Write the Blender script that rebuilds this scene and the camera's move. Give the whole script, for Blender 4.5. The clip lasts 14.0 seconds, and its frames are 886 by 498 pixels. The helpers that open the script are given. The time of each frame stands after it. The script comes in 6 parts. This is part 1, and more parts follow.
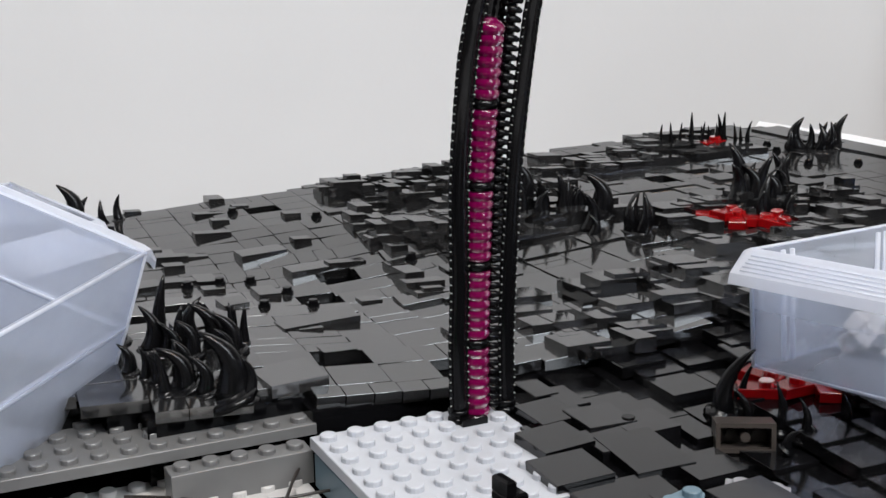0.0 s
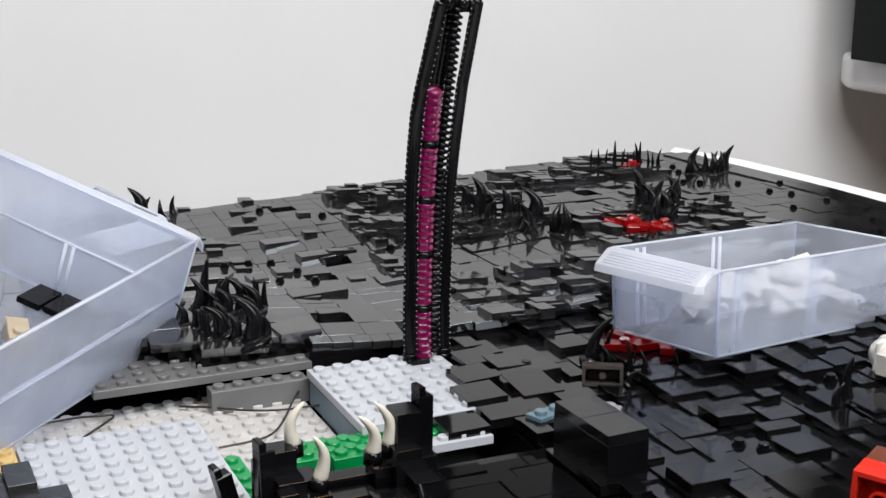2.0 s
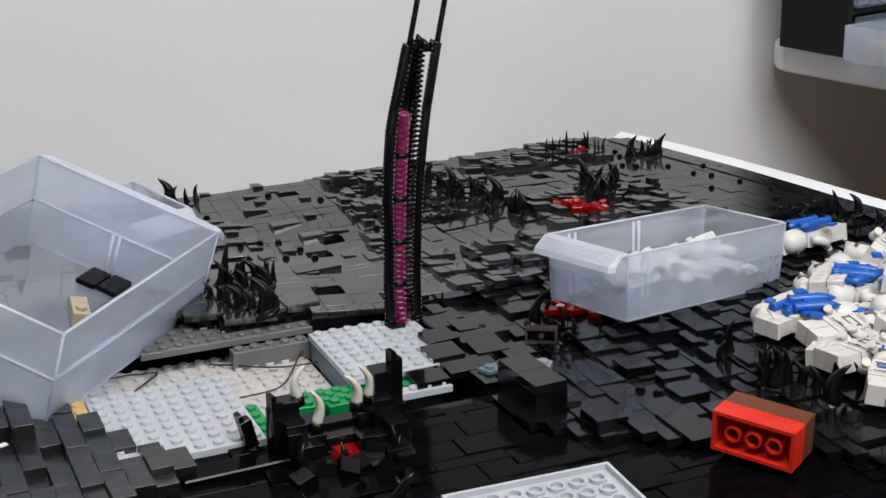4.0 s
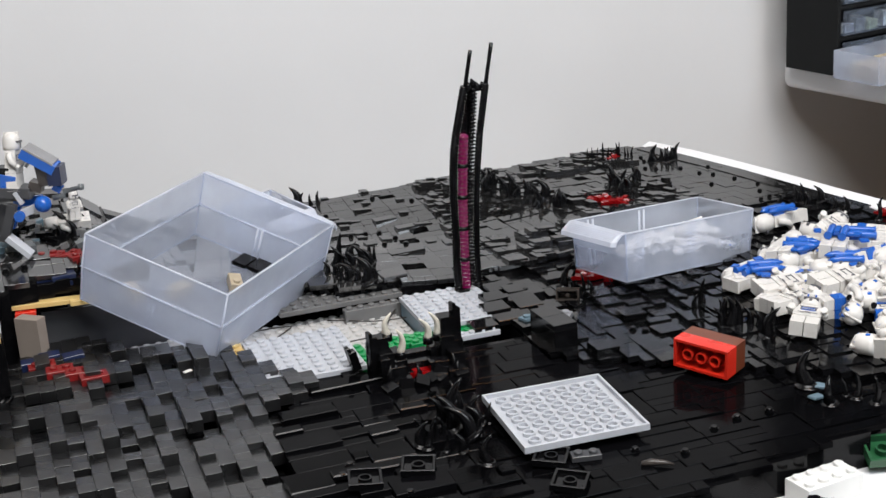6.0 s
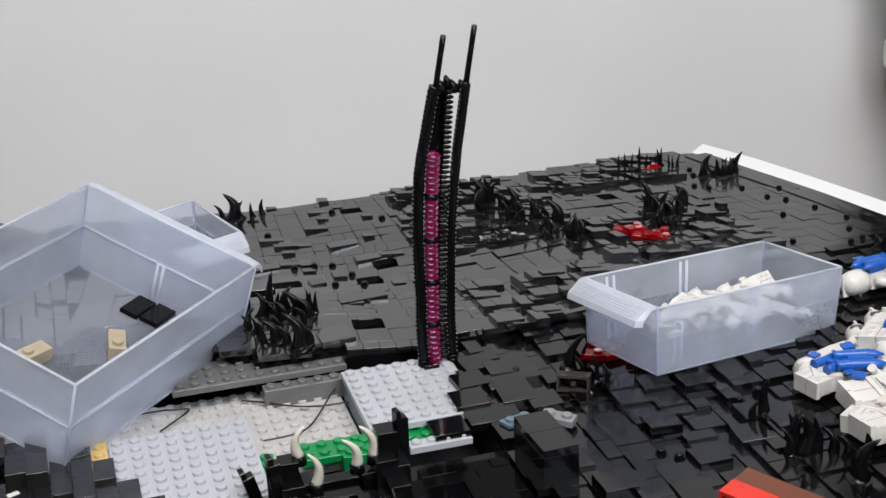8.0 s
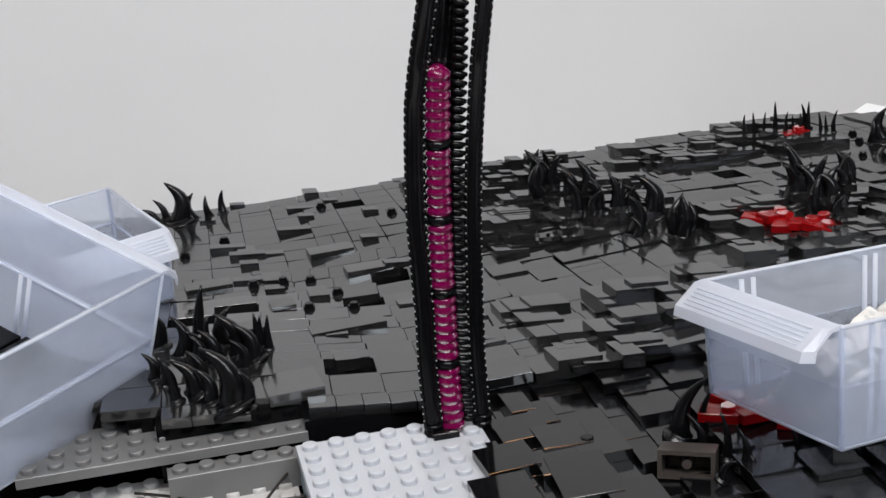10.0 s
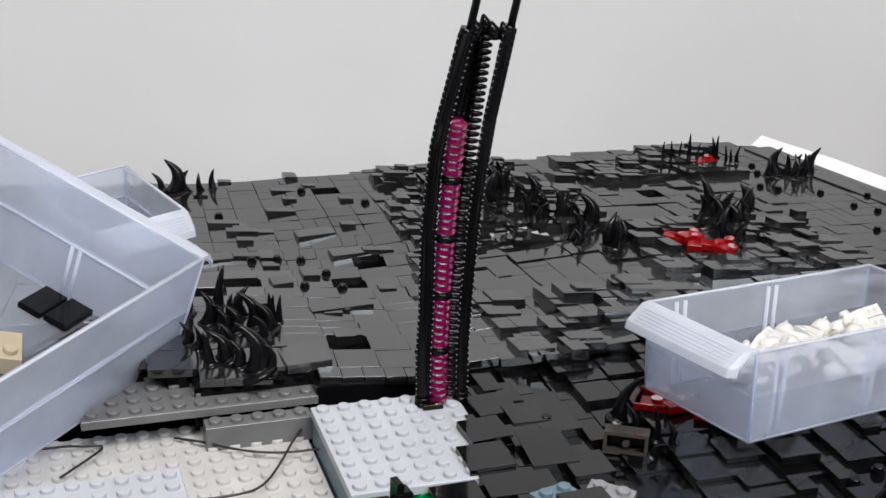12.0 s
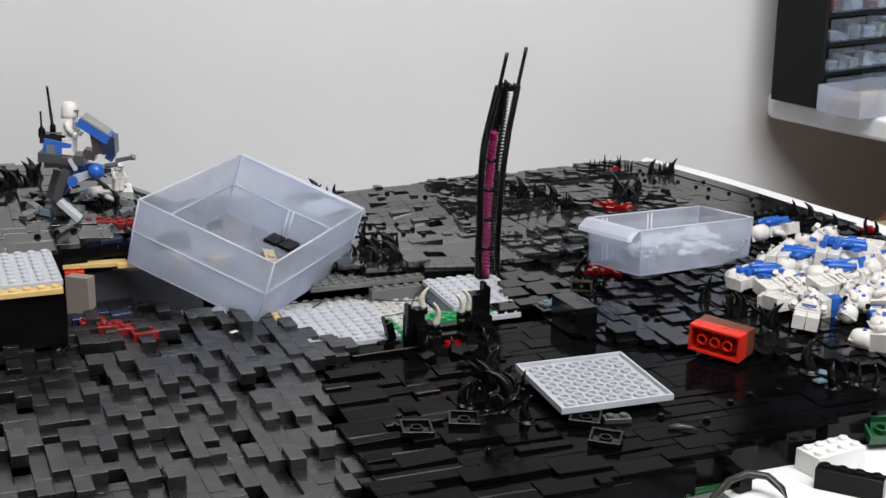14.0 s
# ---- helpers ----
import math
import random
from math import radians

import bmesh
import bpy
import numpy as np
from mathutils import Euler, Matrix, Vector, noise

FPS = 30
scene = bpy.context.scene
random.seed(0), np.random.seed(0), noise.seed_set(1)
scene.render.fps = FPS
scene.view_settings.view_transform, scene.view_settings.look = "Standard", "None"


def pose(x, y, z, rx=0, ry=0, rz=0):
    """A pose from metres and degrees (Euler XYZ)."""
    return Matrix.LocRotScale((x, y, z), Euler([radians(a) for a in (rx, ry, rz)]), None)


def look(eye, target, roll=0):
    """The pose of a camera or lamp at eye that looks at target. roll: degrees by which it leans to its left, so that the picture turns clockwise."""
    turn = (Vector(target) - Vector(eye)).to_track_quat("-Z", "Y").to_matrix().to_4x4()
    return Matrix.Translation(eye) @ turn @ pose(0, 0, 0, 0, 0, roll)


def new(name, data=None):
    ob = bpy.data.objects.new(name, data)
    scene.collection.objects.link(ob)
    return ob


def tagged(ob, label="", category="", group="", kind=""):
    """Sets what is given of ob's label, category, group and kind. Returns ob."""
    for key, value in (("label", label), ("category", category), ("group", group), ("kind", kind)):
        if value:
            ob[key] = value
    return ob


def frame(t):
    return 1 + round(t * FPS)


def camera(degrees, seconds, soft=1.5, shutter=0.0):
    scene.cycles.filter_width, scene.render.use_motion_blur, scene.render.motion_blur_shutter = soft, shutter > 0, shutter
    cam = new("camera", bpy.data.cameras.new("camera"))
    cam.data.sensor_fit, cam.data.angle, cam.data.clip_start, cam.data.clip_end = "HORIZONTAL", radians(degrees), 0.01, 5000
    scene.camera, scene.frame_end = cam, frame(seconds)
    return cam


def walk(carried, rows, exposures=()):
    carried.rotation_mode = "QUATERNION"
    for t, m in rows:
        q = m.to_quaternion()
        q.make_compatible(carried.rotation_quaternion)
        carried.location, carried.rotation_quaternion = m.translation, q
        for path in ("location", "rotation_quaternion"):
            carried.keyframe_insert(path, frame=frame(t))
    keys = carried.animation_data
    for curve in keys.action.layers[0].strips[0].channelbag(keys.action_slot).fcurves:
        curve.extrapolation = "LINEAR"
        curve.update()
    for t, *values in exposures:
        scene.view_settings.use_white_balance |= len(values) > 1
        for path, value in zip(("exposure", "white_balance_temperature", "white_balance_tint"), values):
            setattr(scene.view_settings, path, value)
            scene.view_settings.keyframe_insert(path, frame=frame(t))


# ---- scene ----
# camera: seconds, x, y, z in metres, yaw, pitch, roll in degrees
cam = camera(34.0, 14.0)
PATH = [
    (0.0, -0.1084, -0.3134, 0.1392, -25.07, -15.57, 0.75),
    (0.5, -0.1038, -0.3152, 0.1309, -25.32, -15.42, 0.05),
    (1.0, -0.1025, -0.3169, 0.1327, -24.49, -15.48, 0.05),
    (1.5, -0.1292, -0.3928, 0.1535, -24.69, -15.51, -0.41),
    (2.0, -0.1490, -0.4655, 0.1829, -23.45, -15.86, -0.11),
    (4.5, -0.2068, -0.6604, 0.2547, -22.88, -19.08, 1.59),
    (5.0, -0.2456, -0.7622, 0.2620, -19.54, -17.24, 3.35),
    (5.5, -0.2456, -0.8000, 0.2616, -18.36, -15.85, 3.13),
    (6.0, -0.2285, -0.8145, 0.3087, -18.87, -18.32, 3.63),
    (6.5, -0.1568, -0.7331, 0.3340, -18.45, -20.58, 3.93),
    (7.0, -0.1321, -0.6617, 0.3128, -17.50, -22.57, 0.70),
    (7.5, -0.1553, -0.6191, 0.3026, -17.78, -21.05, 0.13),
    (8.0, -0.1055, -0.5784, 0.2835, -16.08, -21.19, 2.57),
    (10.5, -0.0254, -0.3389, 0.1568, -12.61, -18.29, 4.44),
    (11.0, -0.0275, -0.3408, 0.1539, -14.07, -19.20, 4.81),
    (11.5, -0.0527, -0.3797, 0.1958, -15.99, -20.99, 3.44),
    (12.0, -0.0905, -0.4212, 0.2298, -17.19, -21.82, -1.61),
    (12.5, -0.1693, -0.5702, 0.2958, -19.38, -20.93, -1.85),
    (13.0, -0.1996, -0.6757, 0.2706, -19.41, -17.52, 0.84),
    (13.5, -0.2353, -0.7372, 0.2530, -19.81, -16.88, 0.34),
    (14.0, -0.3167, -0.8566, 0.2952, -21.00, -16.67, -0.51),
]
walk(cam, [(t, pose(x, y, z, 90 + pitch, roll, yaw)) for t, x, y, z, yaw, pitch, roll in PATH],
     [(0.0, 0.14), (2.0, 0.24), (4.5, -0.18), (5.0, 0.03), (6.0, 0.06), (6.5, -0.01), (7.5, -0.12), (8.0, -0.06), (10.5, 0.02), (12.0, 0.08), (12.5, 0.1), (14.0, -0.03)])

# ---- light: a room, white behind the table and grey elsewhere, lit by a ceiling panel and soft daylight behind the camera
world = bpy.data.worlds.new("world")
scene.world = world
world.use_nodes = True
world.node_tree.nodes["Background"].inputs[0].default_value = (0.9, 0.95, 1.0, 1)
world.node_tree.nodes["Background"].inputs[1].default_value = 0.3


def area(name, m, sx, sy, watts, colour):
    d = bpy.data.lights.new(name, "AREA")
    d.shape, d.size, d.size_y, d.energy, d.color = "RECTANGLE", sx, sy, watts, colour
    o = new(name, d)
    o.matrix_world = m
    return o


area("ceiling_panel_light", look((-0.1, -0.75, 1.66), (0.05, -0.1, 0)), 1.1, 0.9, 54, (1.0, 0.985, 0.972))
area("window_light", look((0.6, -1.45, 1.2), (0.15, 0.1, 0)), 0.7, 0.9, 18, (0.86, 0.93, 1.0))
area("warm_lamp_light", look((0.42, -0.76, 1.35), (-0.1, -0.2, 0)), 0.15, 0.15, 1.5, (1.0, 0.50, 0.22))
scene.view_settings.exposure = 0.0

# ---- materials


def mat(name, base, rough=0.4, metal=0.0, var=0.0, scale=60.0, bump=0.0, bump_scale=400.0, rand=0.0, trans=0.0,
        rough_var=0.0, ior=1.5, island=False, spec=0.5):
    m = bpy.data.materials.new(name)
    m.use_nodes = True
    nt = m.node_tree
    b = nt.nodes["Principled BSDF"]
    b.inputs["Base Color"].default_value = (*base, 1)
    b.inputs["Roughness"].default_value = rough
    b.inputs["Metallic"].default_value = metal
    b.inputs["IOR"].default_value = ior
    b.inputs["Transmission Weight"].default_value = trans
    b.inputs["Specular IOR Level"].default_value = spec
    tc = nt.nodes.new("ShaderNodeTexCoord")
    src = tc.outputs["Object"]
    if var or rand:
        n = nt.nodes.new("ShaderNodeTexNoise")
        n.inputs["Scale"].default_value, n.inputs["Detail"].default_value = scale, 6
        nt.links.new(src, n.inputs["Vector"])
        val = n.outputs["Fac"]
        mul = nt.nodes.new("ShaderNodeMapRange")
        mul.inputs["From Min"].default_value, mul.inputs["From Max"].default_value = 0.3, 0.7
        mul.inputs["To Min"].default_value, mul.inputs["To Max"].default_value = 1 - var, 1 + var
        nt.links.new(val, mul.inputs["Value"])
        out = mul.outputs[0]
        if rand:
            if island:
                g = nt.nodes.new("ShaderNodeNewGeometry")
                r = g.outputs["Random Per Island"]
            else:
                g = nt.nodes.new("ShaderNodeObjectInfo")
                r = g.outputs["Random"]
            mr = nt.nodes.new("ShaderNodeMapRange")
            mr.inputs["To Min"].default_value, mr.inputs["To Max"].default_value = 1 - rand, 1 + rand
            nt.links.new(r, mr.inputs["Value"])
            k = nt.nodes.new("ShaderNodeMath")
            k.operation = "MULTIPLY"
            nt.links.new(out, k.inputs[0])
            nt.links.new(mr.outputs[0], k.inputs[1])
            out = k.outputs[0]
        mix = nt.nodes.new("ShaderNodeVectorMath")
        mix.operation = "SCALE"
        mix.inputs[0].default_value = base
        nt.links.new(out, mix.inputs["Scale"])
        nt.links.new(mix.outputs[0], b.inputs["Base Color"])
    if rough_var:
        n2 = nt.nodes.new("ShaderNodeTexNoise")
        n2.inputs["Scale"].default_value, n2.inputs["Detail"].default_value = 45, 8
        nt.links.new(src, n2.inputs["Vector"])
        m2 = nt.nodes.new("ShaderNodeMapRange")
        m2.inputs["From Min"].default_value, m2.inputs["From Max"].default_value = 0.3, 0.7
        m2.inputs["To Min"].default_value = max(0.02, rough - rough_var)
        m2.inputs["To Max"].default_value = rough + rough_var
        nt.links.new(n2.outputs["Fac"], m2.inputs["Value"])
        nt.links.new(m2.outputs[0], b.inputs["Roughness"])
    if bump:
        n3 = nt.nodes.new("ShaderNodeTexNoise")
        n3.inputs["Scale"].default_value, n3.inputs["Detail"].default_value = bump_scale, 4
        nt.links.new(src, n3.inputs["Vector"])
        bp = nt.nodes.new("ShaderNodeBump")
        bp.inputs["Strength"].default_value, bp.inputs["Distance"].default_value = bump, 0.001
        nt.links.new(n3.outputs["Fac"], bp.inputs["Height"])
        nt.links.new(bp.outputs[0], b.inputs["Normal"])
    return m


BLACK = mat("black_plastic", (0.0035, 0.0035, 0.004), 0.14, var=0.25, rough_var=0.07, bump=0.04, bump_scale=150, spec=0.18)
# copies of one black plastic: reflection raised in TILE, lowered in LOOSE, by area
TILE = mat("black_tile_plastic", (0.0095, 0.0095, 0.0099), 0.10, var=0.3, scale=40, rand=0.45, island=True, rough_var=0.06, bump=0.035, bump_scale=90, spec=0.9, ior=1.8)
TILE_P = mat("black_tile_plastic_single", (0.0095, 0.0095, 0.0099), 0.10, var=0.3, scale=40, rand=0.45, rough_var=0.06, bump=0.035, bump_scale=90, spec=0.9, ior=1.8)
LOOSE = mat("black_plate_plastic", (0.0035, 0.0035, 0.004), 0.10, var=0.3, scale=40, rand=0.45, island=True, rough_var=0.06, bump=0.035, bump_scale=90, spec=0.42)
LOOSE_P = mat("black_plate_plastic_single", (0.0035, 0.0035, 0.004), 0.10, var=0.3, scale=40, rand=0.45, rough_var=0.06, bump=0.035, bump_scale=90, spec=0.42)
# black plastic, reflection turned up so the slope's tops look grey
SLATE = mat("sheen_raised_black_plastic", (0.0048, 0.0048, 0.0052), 0.28, var=0.25, scale=50, rand=0.3, island=True, rough_var=0.1, bump=0.05, bump_scale=200, spec=1.0)
HORN = mat("black_horn_plastic", (0.003, 0.003, 0.0035), 0.24, var=0.2, rough_var=0.03, spec=0.3)
LIGHTGREY = mat("light_grey_plastic", (0.43, 0.445, 0.48), 0.35, var=0.06, rough_var=0.08, bump=0.03)
DARKGREY = mat("dark_bluish_grey_plastic", (0.13, 0.13, 0.13), 0.35, var=0.12, rough_var=0.08, bump=0.03)
WHITE = mat("white_plastic", (0.62, 0.60, 0.57), 0.3, var=0.05, rough_var=0.08, spec=0.4)
RED = mat("red_plastic", (0.62, 0.025, 0.012), 0.3, var=0.08, rough_var=0.06)
DARKRED = mat("dark_red_plastic", (0.17, 0.006, 0.006), 0.35, var=0.1)
BROWN = mat("brown_plastic", (0.13, 0.035, 0.015), 0.35, var=0.1, rough_var=0.06)
REDT = mat("transparent_red_plastic", (0.34, 0.004, 0.006), 0.16, trans=0.45, spec=0.12)
PINK = mat("transparent_magenta_plastic", (0.20, 0.0006, 0.065), 0.10, trans=0.4, spec=0.36)
GREEN = mat("green_plastic", (0.0, 0.22, 0.055), 0.3, var=0.08, rough_var=0.06)
DARKGREEN = mat("dark_green_plastic", (0.01, 0.07, 0.025), 0.3, var=0.08)
BLUE = mat("blue_plastic", (0.012, 0.10, 0.44), 0.28, var=0.08, rough_var=0.06)
DARKBLUE = mat("dark_blue_plastic", (0.007, 0.014, 0.05), 0.28, var=0.08)
TAN = mat("tan_plastic", (0.62, 0.44, 0.17), 0.35, var=0.06)
SAND = mat("sand_blue_plastic", (0.11, 0.17, 0.21), 0.4, var=0.1, spec=0.4)
# for the unseen walls and ceiling: greyer than WALL, for dimmer reflections
ROOM = mat("unseen_room_grey", (0.36, 0.36, 0.36), 0.85, var=0.03, scale=5)
WALL = mat("white_wall_paint", (0.63, 0.63, 0.635), 0.85, var=0.03, scale=5, bump=0.08, bump_scale=120)
TABLE = mat("white_table_laminate", (0.78, 0.78, 0.79), 0.4, var=0.03, scale=10)
IVORY = mat("ivory_plastic", (0.68, 0.64, 0.55), 0.3, var=0.05)
WIRE = mat("black_wire", (0.02, 0.016, 0.014), 0.4)
WIRERED = mat("red_wire", (0.4, 0.02, 0.02), 0.4)
CABINET = mat("black_cabinet_plastic", (0.006, 0.007, 0.0075), 0.6, var=0.1, spec=0.2)
WOOD = mat("varnished_wood", (0.22, 0.12, 0.045), 0.4, var=0.3, scale=20)
CREAM = mat("cream_plastic", (0.40, 0.33, 0.23), 0.4, var=0.12, scale=60)
TARNISH = mat("smoke_brown_plastic", (0.045, 0.038, 0.034), 0.3, var=0.2, spec=0.4)

PALEGREY = mat("dusty_pale_grey_plastic", (0.47, 0.46, 0.45), 0.5, var=0.1, scale=80, rough_var=0.1)
PALETAN = mat("pale_beige_plastic", (0.25, 0.21, 0.18), 0.5, var=0.08)
GREYPIN = mat("pale_grey_specks", (0.30, 0.31, 0.30), 0.35)
GREYLINK = mat("smoky_grey_plastic", (0.13, 0.14, 0.145), 0.2)
# same black plastic again, reflection cut so the lowland stays dark
DIMMED = mat("dimmed_black_tile", (0.002, 0.002, 0.0024), 0.11, var=0.3, scale=40, rand=0.4, island=True, rough_var=0.05, bump=0.06, bump_scale=70, spec=0.32, ior=1.13)
# glossier bevel faces, added to catch glint streaks from the warm lamp
GLINT = mat("glint_black_edge", (0.004, 0.004, 0.004), 0.2, var=0.2, rough_var=0.08, spec=0.18)
DIMMED_P = mat("dimmed_black_tile_single", (0.002, 0.002, 0.0024), 0.11, var=0.3, scale=40, rand=0.4, rough_var=0.05, bump=0.06, bump_scale=70, spec=0.32, ior=1.13)
DIMMED_GLINT = mat("glint_edged_black_tile_single", (0.002, 0.002, 0.0024), 0.11, var=0.3, scale=40, rand=0.4, rough_var=0.05, bump=0.06, bump_scale=70, spec=0.32, ior=1.13)
SLATE_P = mat("sheen_raised_black_plastic_single", (0.0048, 0.0048, 0.0052), 0.28, var=0.25, scale=50, rand=0.3, rough_var=0.1, bump=0.05, bump_scale=200, spec=1.0)
BACKWOOD = mat("dark_brown_wood", (0.09, 0.045, 0.02), 0.5, var=0.3, scale=15)
DEEPGREY = mat("deep_grey_plastic", (0.045, 0.046, 0.05), 0.35, var=0.12, rough_var=0.06)
MIDGREY = mat("mid_grey_plastic", (0.22, 0.22, 0.23), 0.4, var=0.1)
PRINT = mat("dark_grey_print", (0.10, 0.10, 0.11), 0.5)
PALEWHITE = mat("milky_white_plastic", (0.70, 0.70, 0.68), 0.3, var=0.04)


def cloudy(name, colour, clear):
    """Cloudy polypropylene: part of the light goes straight through, the rest is scattered."""
    m = bpy.data.materials.new(name)
    m.use_nodes = True
    nt = m.node_tree
    b = nt.nodes["Principled BSDF"]
    out = nt.nodes["Material Output"]
    b.inputs["Base Color"].default_value = (*colour, 1)
    b.inputs["Roughness"].default_value = 0.22
    tl = nt.nodes.new("ShaderNodeBsdfTranslucent")
    tl.inputs[0].default_value = (*colour, 1)
    m1 = nt.nodes.new("ShaderNodeMixShader")
    m1.inputs[0].default_value = 0.5
    nt.links.new(b.outputs[0], m1.inputs[1])
    nt.links.new(tl.outputs[0], m1.inputs[2])
    tr = nt.nodes.new("ShaderNodeBsdfTransparent")
    tr.inputs[0].default_value = (0.93, 0.95, 1.0, 1)
    n = nt.nodes.new("ShaderNodeTexNoise")
    n.inputs["Scale"].default_value, n.inputs["Detail"].default_value = 30, 5
    tc = nt.nodes.new("ShaderNodeTexCoord")
    nt.links.new(tc.outputs["Object"], n.inputs["Vector"])
    mr = nt.nodes.new("ShaderNodeMapRange")
    mr.inputs["From Min"].default_value, mr.inputs["From Max"].default_value = 0.3, 0.7
    mr.inputs["To Min"].default_value, mr.inputs["To Max"].default_value = clear + 0.05, clear - 0.05
    nt.links.new(n.outputs["Fac"], mr.inputs["Value"])
    m2 = nt.nodes.new("ShaderNodeMixShader")
    nt.links.new(mr.outputs[0], m2.inputs[0])
    nt.links.new(m1.outputs[0], m2.inputs[1])
    rf = nt.nodes.new("ShaderNodeBsdfRefraction")
    rf.inputs["Color"].default_value = (0.93, 0.95, 1.0, 1)
    rf.inputs["Roughness"].default_value, rf.inputs["IOR"].default_value = 0.22, 1.03
    m3 = nt.nodes.new("ShaderNodeMixShader")
    m3.inputs[0].default_value = 0.14
    nt.links.new(tr.outputs[0], m3.inputs[1])
    nt.links.new(rf.outputs[0], m3.inputs[2])
    nt.links.new(m3.outputs[0], m2.inputs[2])
    nt.links.new(m2.outputs[0], out.inputs[0])
    return m


CLOUDY = cloudy("cloudy_clear_plastic", (0.83, 0.87, 0.945), 0.68)
CLOUDY_LOW = cloudy("cloudy_clear_plastic_thin", (0.82, 0.865, 0.955), 0.71)
MILKY = cloudy("milky_clear_plastic", (0.83, 0.87, 0.945), 0.63)
MILKY_LOW = cloudy("milky_clear_plastic_thin", (0.82, 0.865, 0.955), 0.62)
CLOUDY_RIM = cloudy("cloudy_clear_plastic_edge", (0.90, 0.92, 0.97), 0.35)
CLOUDY_FLOOR = cloudy("cloudy_clear_plastic_floor", (0.80, 0.84, 0.92), 0.82)
CLOUDY_EDGE = cloudy("cloudy_clear_plastic_fold", (0.92, 0.94, 0.985), 0.3)
CLEARBOX = cloudy("clear_drawer_plastic", (0.36, 0.42, 0.50), 0.8)

MM = 0.001

# ---- mesh helpers


def part(name, bm, material, parent=None, label="", smooth=False):
    me = bpy.data.meshes.new(name)
    bm.to_mesh(me)
    bm.free()
    for mm_ in (material if isinstance(material, (list, tuple)) else [material]):
        me.materials.append(mm_)
    if smooth:
        for p in me.polygons:
            p.use_smooth = True
    ob = new(name, me)
    if parent is not None:
        ob.parent = parent
    if label:
        ob["label"] = label
    return ob


def thing(name, m=None, label="", category="", group="", kind=""):
    ob = new(name)
    ob.empty_display_size = 0.01
    if m is not None:
        ob.matrix_world = m
    return tagged(ob, label, category, group, kind)


def T(x=0, y=0, z=0, rx=0, ry=0, rz=0):
    """A pose in millimetres and degrees."""
    return pose(x * MM, y * MM, z * MM, rx, ry, rz)


def add_box(bm, x0, y0, z0, x1, y1, z1, m=None, bevel=0.0, mi=0):
    """A box in millimetres with bevelled upper edges."""
    b = bevel
    if b:
        ring = [(x0, y0, z0), (x1, y0, z0), (x1, y1, z0), (x0, y1, z0),
                (x0, y0, z1 - b), (x1, y0, z1 - b), (x1, y1, z1 - b), (x0, y1, z1 - b),
                (x0 + b, y0 + b, z1), (x1 - b, y0 + b, z1), (x1 - b, y1 - b, z1), (x0 + b, y1 - b, z1)]
        faces = [(3, 2, 1, 0), (0, 1, 5, 4), (1, 2, 6, 5), (2, 3, 7, 6), (3, 0, 4, 7),
                 (4, 5, 9, 8), (5, 6, 10, 9), (6, 7, 11, 10), (7, 4, 8, 11), (8, 9, 10, 11)]
    else:
        ring = [(x0, y0, z0), (x1, y0, z0), (x1, y1, z0), (x0, y1, z0), (x0, y0, z1), (x1, y0, z1), (x1, y1, z1), (x0, y1, z1)]
        faces = [(3, 2, 1, 0), (0, 1, 5, 4), (1, 2, 6, 5), (2, 3, 7, 6), (3, 0, 4, 7), (4, 5, 6, 7)]
    vs = []
    for p in ring:
        v = Vector(p) * MM
        vs.append(bm.verts.new(m @ v if m is not None else v))
    for f in faces:
        fc = bm.faces.new([vs[i] for i in f])
        fc.material_index = mi
    return vs


def add_tube(bm, points, radii, seg=10, m=None, cap=True, mi=0, smooth=True):
    """A round rod through points (mm) with a radius at each."""
    rings = []
    n = len(points)
    ref = Vector((0.13, 0.97, 0.21))
    for i, p in enumerate(points):
        a, b = Vector(points[max(0, i - 1)]), Vector(points[min(n - 1, i + 1)])
        d = (b - a).normalized()
        u = d.cross(ref).normalized()
        w = d.cross(u)
        ring = []
        for k in range(seg):
            an = 2 * math.pi * k / seg
            v = (Vector(p) + (u * math.cos(an) + w * math.sin(an)) * radii[i]) * MM
            ring.append(bm.verts.new(m @ v if m is not None else v))
        rings.append(ring)
    for a, b in zip(rings, rings[1:]):
        for k in range(seg):
            f = bm.faces.new((a[k], b[k], b[(k + 1) % seg], a[(k + 1) % seg]))
            f.smooth, f.material_index = smooth, mi
    if cap:
        for r, flip in ((rings[0], False), (rings[-1], True)):
            try:
                f = bm.faces.new(r if not flip else r[::-1])
                f.material_index = mi
            except ValueError:
                pass
    return rings


def add_stud(bm, x, y, z, r=2.4, h=1.7, seg=12, m=None, mi=0):
    add_tube(bm, [(x, y, z - 0.1), (x, y, z + h * 0.82), (x, y, z + h)], [r, r, r * 0.9], seg, m, True, mi, False)


def finish(bm):
    bmesh.ops.recalc_face_normals(bm, faces=bm.faces)
    return bm


def frame_of(o, a, b):
    """A pose at o (mm) with x towards a, and y towards b as near as it can be."""
    o, a, b = Vector(o), Vector(a), Vector(b)
    x = (a - o).normalized()
    z = x.cross(b - o).normalized()
    y = z.cross(x)
    m = Matrix.Identity(4)
    for i, c in enumerate((x, y, z)):
        m.col[i][:3] = c
    m.translation = o * MM
    return m


# ---- structure: room, table, diorama ground


def lerp_table(x, table):
    if x <= table[0][0]:
        return table[0][1]
    for (a, va), (b, vb) in zip(table, table[1:]):
        if x <= b:
            return va + (vb - va) * (x - a) / (b - a)
    return table[-1][1]


